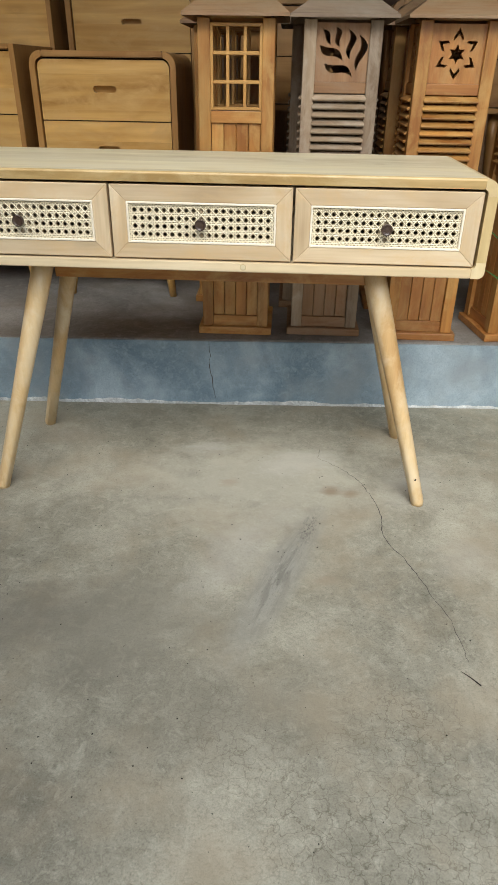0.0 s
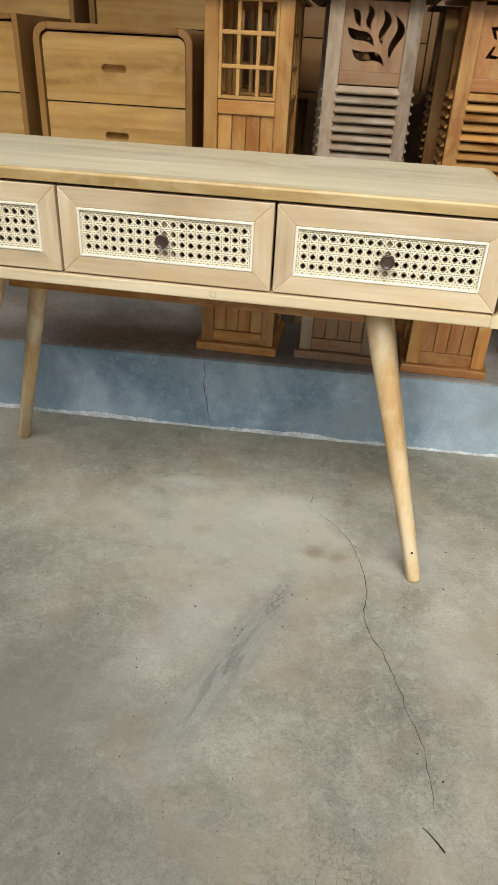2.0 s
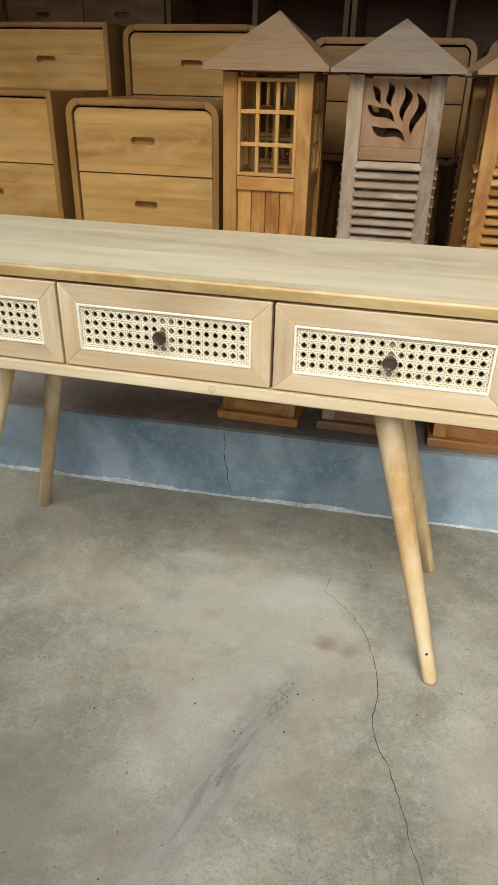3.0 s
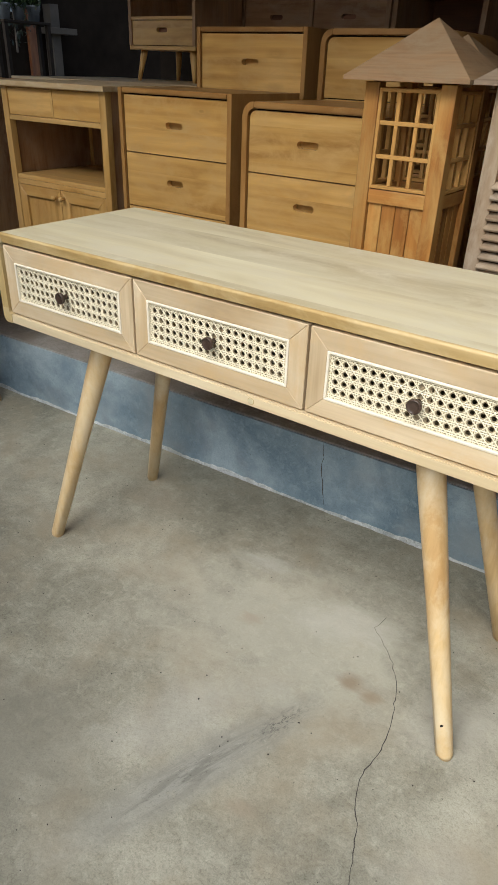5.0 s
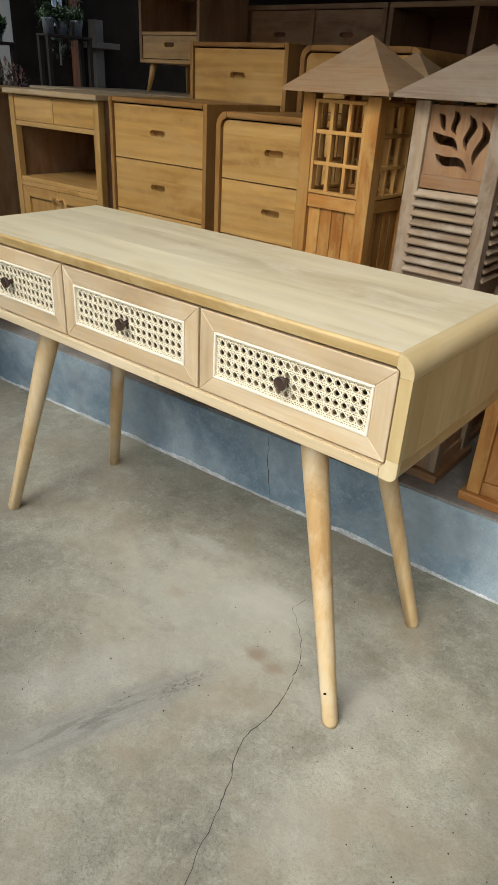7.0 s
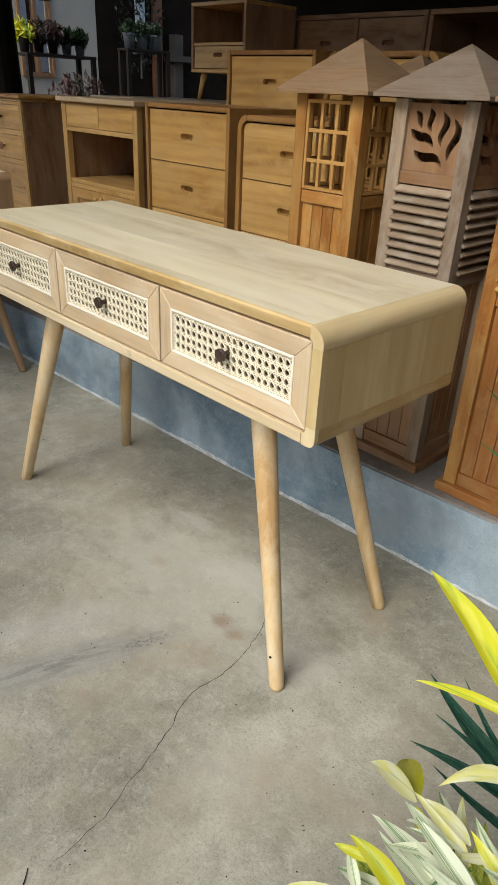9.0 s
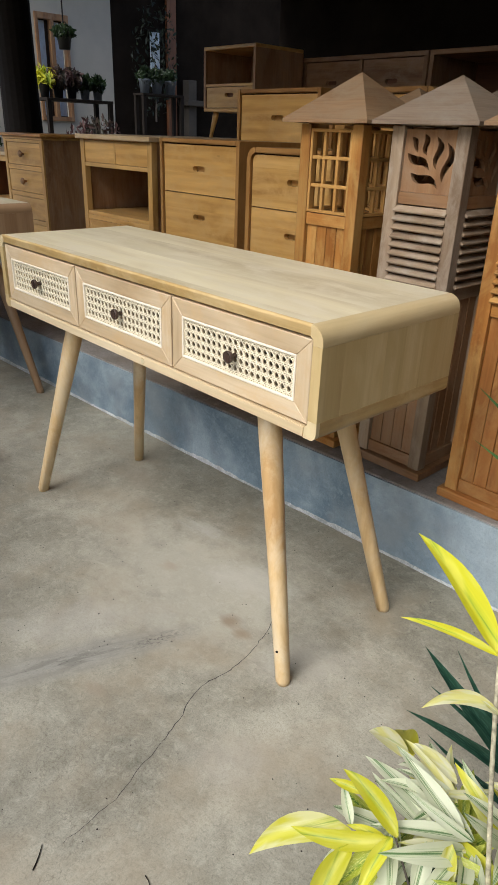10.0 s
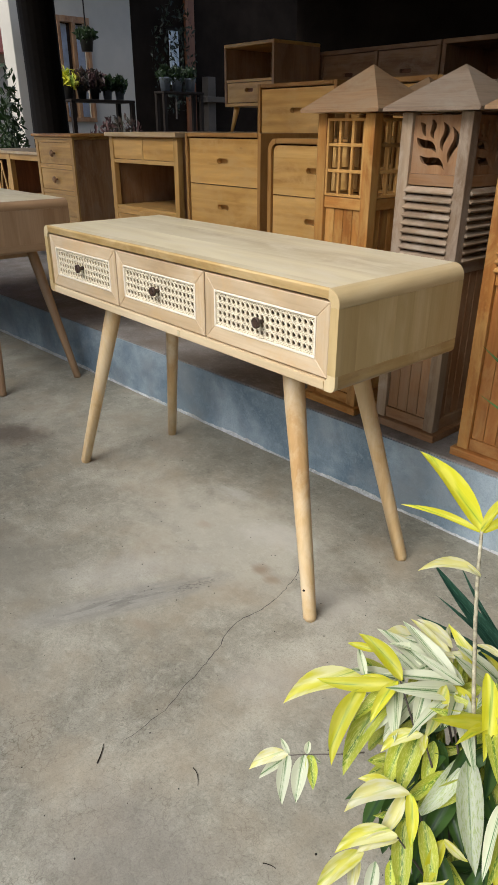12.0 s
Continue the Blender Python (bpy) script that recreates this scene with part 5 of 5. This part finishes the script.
leaf(plant, (0.990, -0.230, 0.385), (0.890, -0.183, 0.320), IVORY, 0.24, 0.10, 0, bow=-0.05)
# the cream whorl under them
for base, tip, mt, wd, bow in (
        ((1.113, -0.400, 0.440), (1.086, -0.440, 0.419), CREAM, 0.36, 0.14),
        ((1.114, -0.397, 0.439), (1.125, -0.418, 0.431), CREAM, 0.45, 0.00),
        ((1.084, -0.364, 0.451), (1.074, -0.419, 0.407), STRIPE, 0.32, 0.08),
        ((1.089, -0.357, 0.471), (1.106, -0.401, 0.433), STRIPE, 0.36, 0.06),
        ((1.106, -0.354, 0.480), (1.117, -0.403, 0.440), CREAM, 0.34, -0.05),
        ((1.113, -0.344, 0.465), (1.122, -0.379, 0.437), STRIPE, 0.36, 0.00),
        ((1.142, -0.335, 0.512), (1.181, -0.388, 0.448), YELLOW, 0.26, -0.06),
        ((1.145, -0.315, 0.486), (1.179, -0.343, 0.460), MOTTLE, 0.35, 0.00)):
    leaf(plant, base, tip, mt, wd * 1.12, 0.10, 0, bow=-bow)
# the mottled hanging leaves
for base, tip, mt, wd, bow in (
        ((1.057, -0.379, 0.447), (1.059, -0.471, 0.379), MOTTLE, 0.30, 0.08),
        ((1.062, -0.375, 0.434), (1.047, -0.447, 0.381), MOTTLE, 0.30, 0.10),
        ((1.043, -0.370, 0.426), (1.045, -0.421, 0.386), MOTTLE, 0.34, 0.00),
        ((1.085, -0.384, 0.408), (1.101, -0.442, 0.366), MOTTLE, 0.34, 0.05),
        ((1.105, -0.391, 0.421), (1.119, -0.441, 0.378), MOTTLE, 0.42, 0.05),
        ((1.114, -0.374, 0.410), (1.133, -0.415, 0.378), MOTTLE, 0.38, 0.00),
        ((1.113, -0.361, 0.401), (1.147, -0.394, 0.376), DEEP, 0.40, 0.00),
        ((1.073, -0.397, 0.390), (1.096, -0.426, 0.360), STRIPE, 0.36, 0.00),
        ((1.028, -0.383, 0.424), (1.010, -0.422, 0.398), STRIPE, 0.25, 0.08),
        ((1.056, -0.352, 0.435), (1.027, -0.382, 0.425), MOTTLE, 0.26, 0.00)):
    leaf(plant, base, tip, mt, wd * 1.12, 0.10, 0, bow=-bow)
# the broad pale leaves
for base, tip, mt, wd, bow in (
        ((1.159, -0.373, 0.424), (1.220, -0.441, 0.356), PALEBACK, 0.31, 0.03),
        ((1.153, -0.372, 0.420), (1.141, -0.443, 0.366), PALEBACK, 0.30, -0.05),
        ((1.156, -0.380, 0.370), (1.160, -0.444, 0.337), DEEP, 0.40, 0.05),
        ((1.157, -0.394, 0.353), (1.192, -0.415, 0.334), DEEP, 0.42, 0.00),
        ((1.171, -0.358, 0.422), (1.207, -0.369, 0.409), STRIPE, 0.32, 0.00),
        ((1.166, -0.352, 0.402), (1.208, -0.379, 0.381), MOTTLE, 0.34, 0.00),
        ((1.136, -0.391, 0.356), (1.140, -0.433, 0.332), DEEP, 0.40, 0.00)):
    leaf(plant, base, tip, mt, wd * 1.12, 0.10, 0, bow=-bow)
# the low yellow whorl
for base, tip, mt, wd, bow in (
        ((1.134, -0.448, 0.406), (1.091, -0.505, 0.381), IVORY, 0.34, 0.16),
        ((1.121, -0.453, 0.401), (1.080, -0.470, 0.395), CREAM, 0.36, 0.10),
        ((1.134, -0.448, 0.406), (1.163, -0.481, 0.380), YELLOW, 0.34, -0.05),
        ((1.127, -0.447, 0.396), (1.129, -0.493, 0.367), IVORY, 0.36, -0.05),
        ((1.146, -0.481, 0.380), (1.106, -0.535, 0.358), CREAM, 0.34, 0.14),
        ((1.147, -0.479, 0.375), (1.124, -0.521, 0.365), IVORY, 0.36, 0.10),
        ((1.127, -0.512, 0.362), (1.112, -0.570, 0.333), CREAM, 0.36, 0.08),
        ((1.119, -0.511, 0.348), (1.136, -0.541, 0.327), IVORY, 0.40, 0.00),
        ((1.137, -0.502, 0.347), (1.154, -0.535, 0.324), STRIPE, 0.42, 0.00)):
    leaf(plant, base, tip, mt, wd * 1.12, 0.10, 0, bow=-bow)
# the leaves over the rim
for base, tip, mt, wd, bow in (
        ((1.137, -0.452, 0.371), (1.178, -0.505, 0.332), MOTTLE, 0.36, 0.04),
        ((1.150, -0.439, 0.368), (1.193, -0.477, 0.331), MOTTLE, 0.36, -0.04),
        ((1.175, -0.433, 0.358), (1.186, -0.480, 0.332), YELLOW, 0.34, 0.04),
        ((1.176, -0.435, 0.362), (1.206, -0.433, 0.356), CREAM, 0.36, 0.05),
        ((1.219, -0.417, 0.376), (1.255, -0.442, 0.351), YELLOW, 0.36, 0.00),
        ((1.180, -0.485, 0.343), (1.201, -0.461, 0.351), CREAM, 0.26, 0.10),
        ((1.145, -0.485, 0.341), (1.165, -0.509, 0.322), MOTTLE, 0.40, 0.00),
        ((1.170, -0.431, 0.330), (1.210, -0.454, 0.305), DEEP, 0.40, 0.00),
        ((1.115, -0.439, 0.356), (1.134, -0.470, 0.330), DEEP, 0.42, 0.00)):
    leaf(plant, base, tip, mt, wd * 1.12, 0.10, 0, bow=-bow)
# the small sprig
for base, tip, mt, wd, bow in (
        ((0.993, -0.494, 0.373), (0.968, -0.536, 0.358), IVORY, 0.32, 0.12),
        ((0.995, -0.494, 0.373), (1.021, -0.531, 0.344), STRIPE, 0.30, 0.05),
        ((0.994, -0.493, 0.374), (0.974, -0.489, 0.381), STRIPE, 0.34, 0.00),
        ((1.008, -0.480, 0.374), (1.031, -0.518, 0.346), STRIPE, 0.36, 0.03),
        ((1.011, -0.475, 0.375), (1.037, -0.496, 0.355), MOTTLE, 0.36, -0.04),
        ((1.009, -0.478, 0.375), (1.000, -0.465, 0.381), STRIPE, 0.50, 0.00),
        ((0.994, -0.491, 0.369), (0.984, -0.534, 0.356), STRIPE, 0.28, 0.05),
        ((1.008, -0.474, 0.371), (1.026, -0.471, 0.370), STRIPE, 0.34, 0.00)):
    leaf(plant, base, tip, mt, wd * 1.4, 0.10, 0, bow=-bow)
# the crowded striped and cream leaves round the top of the crown
cluster((1.115, -0.335, 0.462), (-0.4, -0.6, 0.25), 9, 0.085, [STRIPE, STRIPE, IVORY, STRIPE], 101, spread=1.3, sag=0.25)
cluster((1.145, -0.300, 0.468), (-0.2, -0.3, 0.3), 10, 0.080, [STRIPE, IVORY, STRIPE, CREAM], 103, spread=1.8, sag=0.2)
cluster((1.075, -0.300, 0.455), (-0.6, -0.2, 0.2), 8, 0.075, [STRIPE, IVORY, STRIPE], 105, spread=1.4, sag=0.2)
cluster((1.170, -0.345, 0.455), (0.0, -0.5, 0.2), 9, 0.080, [STRIPE, CREAM, MOTTLE, YELLOW], 107, spread=1.5, sag=0.4)
cluster((1.060, -0.370, 0.455), (-0.5, -0.5, -0.2), 7, 0.070, [MOTTLE, MOTTLE, STRIPE], 109, spread=1.2, sag=0.7, width=(0.30, 0.38))
# green leaves that fill the crown between the bright ones; dark ones paint shaded gaps
fill = random.Random(77)
for k in range(110):
    at = Vector((1.12 + fill.uniform(-0.065, 0.06), -0.335 + fill.uniform(-0.06, 0.05), 0.40 + fill.uniform(-0.12, 0.075)))
    way = Vector((fill.uniform(-0.75, 0.25), fill.uniform(-0.8, 0.0), fill.uniform(-1.3, -0.35))).normalized()
    leaf(plant, at, at + way * fill.uniform(0.06, 0.09), fill.choice((MOTTLE, MOTTLE, DEEP, DEEP, DEEP, MOTTLE)), fill.choice((0.30, 0.38)), 0.1, fill.uniform(-35, 35), bow=fill.choice((-0.06, 0.0, 0.06)))
# dark leaves deep inside the crown, the shade there put into their colour
for k, at in enumerate(((1.10, -0.36, 0.40), (1.13, -0.38, 0.36), (1.16, -0.36, 0.38), (1.14, -0.41, 0.32), (1.17, -0.42, 0.30), (1.20, -0.37, 0.38), (1.21, -0.40, 0.32), (1.18, -0.33, 0.42), (1.17, -0.45, 0.27))):
    cluster(at, (-0.3, -0.5, -0.5), 7, 0.075, [DEEP, DEEP, MOTTLE, DEEP], 51 + k, spread=1.5, sag=0.9, width=(0.30, 0.40))
# leaves on the far side of the crown
cluster((1.19, -0.34, 0.45), (0.3, 0.5, 0.2), 7, 0.085, [STRIPE, MOTTLE, CREAM], 28, spread=1.2)
cluster((1.22, -0.40, 0.43), (0.8, -0.2, 0.2), 7, 0.085, [STRIPE, MOTTLE, YELLOW], 34, spread=1.2)
cluster((1.10, -0.30, 0.43), (-0.3, 0.6, 0.1), 6, 0.075, [STRIPE, CREAM, MOTTLE], 27, spread=1.0)

snake = thing("snake_plant", "dark green snake plant in a black pot behind the shrub", "plant")
SX, SY = 1.19, 0.055
part("pot", lathe([(0.05, 0.0), (0.058, 0.008), (0.070, 0.11), (0.074, 0.115), (0.074, 0.125), (0.066, 0.125), (0.063, 0.11)], 24), POTM, snake, "black plastic pot", pose(SX, SY, 0.001), smooth=True)
part("soil", lathe([(0.02, 0.095), (0.058, 0.097), (0.060, 0.103), (0.04, 0.107)], 20), SOIL, snake, "", pose(SX, SY, 0.001))
for tip, w, bw in (((0.927, -0.106, 0.427), 0.115, 0.02), ((0.942, -0.158, 0.357), 0.08, -0.05), ((0.942, -0.105, 0.367), 0.05, -0.03), ((0.952, -0.062, 0.413), 0.05, 0.05), ((1.10, -0.06, 0.46), 0.14, 0.0),
                   ((1.19, 0.03, 0.44), 0.14, 0.0), ((0.965, -0.13, 0.31), 0.06, 0.04)):
    leaf(snake, (SX - 0.02, SY - 0.01, 0.095), tip, SNAKE, w, 0.06, 0, bow=bw)


grass = thing("strap_leaf_plant", "potted plant with long arching dark green leaves", "plant")
GX, GY = 1.13, 0.42
part("pot", lathe([(0.045, 0.0), (0.052, 0.008), (0.064, 0.11), (0.068, 0.115), (0.068, 0.125), (0.060, 0.125), (0.057, 0.11)], 24), POTM, grass, "black plastic pot", pose(GX, GY, 0.001), smooth=True)
part("soil", lathe([(0.02, 0.095), (0.053, 0.097), (0.055, 0.103), (0.04, 0.107)], 20), SOIL, grass, "", pose(GX, GY, 0.001))
for tip, bw in (((0.708, 0.346, 0.655), -0.08), ((0.716, 0.350, 0.545), -0.10), ((1.02, 0.33, 0.72), 0.04), ((1.20, 0.36, 0.74), -0.04), ((1.32, 0.45, 0.62), -0.08), ((1.15, 0.50, 0.70), 0.0)):
    leaf(grass, (GX - 0.01, GY - 0.01, 0.10), tip, GRASS, 0.055, 0.06, 0, bow=bw)


# ---- the yard and the neighbouring house seen past the porch ----
def bush(name, label, at, size, count, seed, material=None):
    rnd = random.Random(seed)
    t = thing(name, label, "shrub", pose(*at))
    me = bpy.data.meshes.new("crown")
    vs, fs = [], []
    for k in range(count):
        while True:
            p = Vector((rnd.uniform(-1, 1), rnd.uniform(-1, 1), rnd.uniform(-1, 1)))
            if 0.3 < p.length < 1 and noise.noise(p * 2.2 + Vector((seed, 0, 0))) > -0.22:
                break
        c = Vector((p.x * size[0], p.y * size[1], size[2] * (1 + p.z)))
        s = rnd.uniform(0.025, 0.06)
        m = Euler((rnd.uniform(0, 6), rnd.uniform(0, 6), rnd.uniform(0, 6))).to_matrix()
        i = len(vs)
        vs += [tuple(c + m @ Vector(q) * s) for q in ((-1, 0, 0), (0, -0.4, 0.1), (1, 0, 0), (0, 0.4, 0.1))]
        fs.append((i, i + 1, i + 2, i + 3))
    me.from_pydata(vs, [], fs)
    me.materials.append(material or HEDGE)
    tagged(part("crown", me, None, t), kind="stuff")
    part("trunk", along(lathe([(0.016, 0), (0.008, 1)], 8), (0, 0, 0), (0, 0, size[2] * 0.9)), TWIGM, t)
    return t


def post(name, label, x, y, w, z0, z1, material):
    return solid(name, boxed(x - w / 2, x + w / 2, y - w / 2, y + w / 2, z0, z1, 0.01), material, label)


solid("porch_post", along(lathe([(0.185, 0), (0.165, 0.12), (0.15, 0.5), (0.155, 1.0)], 20), (-4.6, 2.02, STEP), (-4.6, 1.985, 2.66)), BLACK, "thick dark round wooden porch post")
post("column", "white plastered column of the neighbouring house", -8.0, 3.37, 0.33, -0.14, 3.4, PLASTER)


def house():
    t = thing("neighbour_house", "white plastered neighbouring house with a wood-framed window", "house")
    for a, b, c, d in ((4.0, 4.42, -0.14, 3.6), (4.95, 5.70, -0.14, 3.6), (4.42, 4.95, -0.14, 1.15), (4.42, 4.95, 2.55, 3.6)):
        part("wall", boxed(-9.2, -9.0, a, b, c, d), PLASTER, t)
    w = part("window", boxed(-9.12, -9.11, 4.46, 4.91, 1.19, 2.51), DARK, t, "window with brown frame and pale curtains")
    for a, b, c, d in ((4.42, 4.47, 1.15, 2.55), (4.90, 4.95, 1.15, 2.55), (4.47, 4.90, 1.15, 1.21), (4.47, 4.90, 2.47, 2.55), (4.655, 4.715, 1.21, 2.47)):
        part("frame", boxed(-9.06, -8.97, a, b, c, d, 0.004), BROWN["z"], w)
    for a, b in ((4.475, 4.62), (4.73, 4.895)):
        part("curtain", boxed(-9.10, -9.085, a, b, 1.22, 2.46, 0.004), CLOTH, w)
    part("roof", boxed(-10.5, -8.3, 3.6, 6.4, 3.6, 3.75), plain("clay_roof", (0.40, 0.16, 0.12), 0.8), t)
    return t


house()
far = thing("far_house", "distant house under a red tiled roof", "house")
part("wall", boxed(-18, -14, 2.0, 6.2, -0.14, 2.45), PLASTER, far)
part("roof", prism([(0.6, 2.45), (6.7, 2.45), (3.7, 4.5)], -18.4, -13.6, "x"), plain("red_roof_tile", (0.42, 0.15, 0.12), 0.8, var=0.3, scale=25), far, "red clay tile roof")
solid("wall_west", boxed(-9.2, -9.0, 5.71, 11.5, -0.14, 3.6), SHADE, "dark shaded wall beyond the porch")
bush("shrub", "dark leafy shrub beside the white column", (-8.6, 3.0, -0.14), (0.6, 0.5, 0.75), 1400, 3)
bush("shrub", "leafy shrub at the edge of the yard", (-9.6, 2.3, -0.14), (0.9, 0.7, 0.9), 1600, 5)
bush("shrub", "low dark shrub in the yard", (-7.4, 2.9, -0.14), (0.4, 0.4, 0.45), 900, 7)


def potted(at, label, size, pot_r, seed, pot_mat, leaf_m=None, z=0.0):
    t = bush("potted_plant", label, (at[0], at[1], at[2] + pot_r * 1.3), size, 260, seed, leaf_m)
    part("pot", lathe([(pot_r * 0.75, -pot_r * 1.3), (pot_r, 0.05), (pot_r * 1.08, 0.055), (pot_r * 1.08, 0.075), (pot_r * 0.95, 0.075)], 18), pot_mat, t, smooth=True)
    return t


def stand(name, label, x0, x1, y0, y1, z):
    t = thing(name, label, "stand")
    part("top_board", boxed(x0, x1, y0, y1, z - 0.03, z, 0.004), BLACK, t)
    for x in (x0 + 0.03, x1 - 0.03):
        for y in (y0 + 0.03, y1 - 0.03):
            part("leg", boxed(x - 0.025, x + 0.025, y - 0.025, y + 0.025, -0.14, z - 0.0302), BLACK, t)
    return t


stand("plant_stand", "dark timber stand crowded with potted plants", -7.15, -6.75, 3.36, 4.26, 1.38)
stand("plant_shelf", "dark shelf with three small pots", -7.65, -7.4, 5.16, 5.88, 1.54)
DIML = leaf_mat("dim_creeper_leaf", (0.010, 0.020, 0.008), (0.008, 0.016, 0.006), (0.005, 0.011, 0.004))
PINKF = leaf_mat("dull_pink_leaf", (0.10, 0.05, 0.045), (0.06, 0.045, 0.03), (0.03, 0.03, 0.015))
for k, (y, mt, lm) in enumerate(((3.44, POTM, YELLOW), (3.62, POTM, PINKF), (3.80, POTM, PINKF), (3.98, POTW, HEDGE), (4.16, POTW, HEDGE))):
    potted((-6.95, y, 1.381), "small potted plant on the dark stand", (0.15, 0.15, 0.13) if lm in (PINKF, YELLOW) else (0.11, 0.11, 0.10), 0.062, 40 + k, mt, lm)
for k, y in enumerate((5.27, 5.48, 5.72)):
    potted((-7.52, y, 1.541), "small pale pot with a drooping plant", (0.10, 0.10, 0.11), 0.08, 60 + k, POTW)
bush("climbing_plant", "dim climbing plant against the dark wall", (-8.7, 6.3, 1.2), (0.15, 0.45, 0.9), 380, 81, DIML)
bush("shrub", "dim flowering shrub crowding the plant stand", (-6.6, 3.9, 0.0), (0.3, 0.5, 0.62), 1200, 83, PINKF)
bush("shrub", "leafy shrub beside the dark porch post", (-6.2, 2.35, 0.0), (0.14, 0.14, 0.85), 500, 85)
hang = potted((-6.9, 3.72, 1.90), "dark hanging pot with trailing leaves", (0.13, 0.13, 0.07), 0.085, 71, POTM)
part("hanger", boxed(-0.006, 0.006, -0.006, 0.006, 0.076, 1.70), BLACK, hang)
solid("yard_beam", boxed(-7.0, -6.8, 2.0, 6.0, 3.70, 3.85), BLACK, "dark beam over the yard")


def wall_pot(z, seed):
    t = potted((-7.70, 3.47, z), "leafy pot fixed to the white column", (0.17, 0.17, 0.13), 0.09, seed, POTM)
    part("bracket", boxed(-0.15, -0.05, -0.012, 0.012, -0.02, 0.0), BLACK, t)
    return t


wall_pot(1.92, 91)
wall_pot(1.58, 93)
solid("pillar", boxed(-8.95, -8.78, 7.04, 7.21, -0.14, 1.86, 0.006), DIMP, "pale pillar by the neighbouring doorway")
solid("ledge", boxed(-8.99, -8.70, 6.96, 7.48, 1.47, 1.555, 0.006), DIMP, "pale ledge beside the neighbouring doorway")
door = solid("door_frame", boxed(-8.99, -8.93, 6.72, 6.90, -0.14, 3.2, 0.004), RED["z"], "dim red-brown door frame")
hung = thing("hanging_cloth", "pale blue cloth hanging in the dim doorway", "cloth", pose(-8.97, 6.48, 1.72))
part("cloth", soften(prism([(0.02 * math.sin(2.4 * k) + 0.02, -0.10 + 0.02 * k) for k in range(11)] + [(0.02 * math.sin(2.4 * k) + 0.03, -0.10 + 0.02 * k) for k in range(10, -1, -1)], 0.0, 0.78, "z"), 0.001), CLOTH, hung)
part("rail", boxed(-0.03, 0.045, -0.14, 0.14, 0.79, 0.81), BLACK, hung)
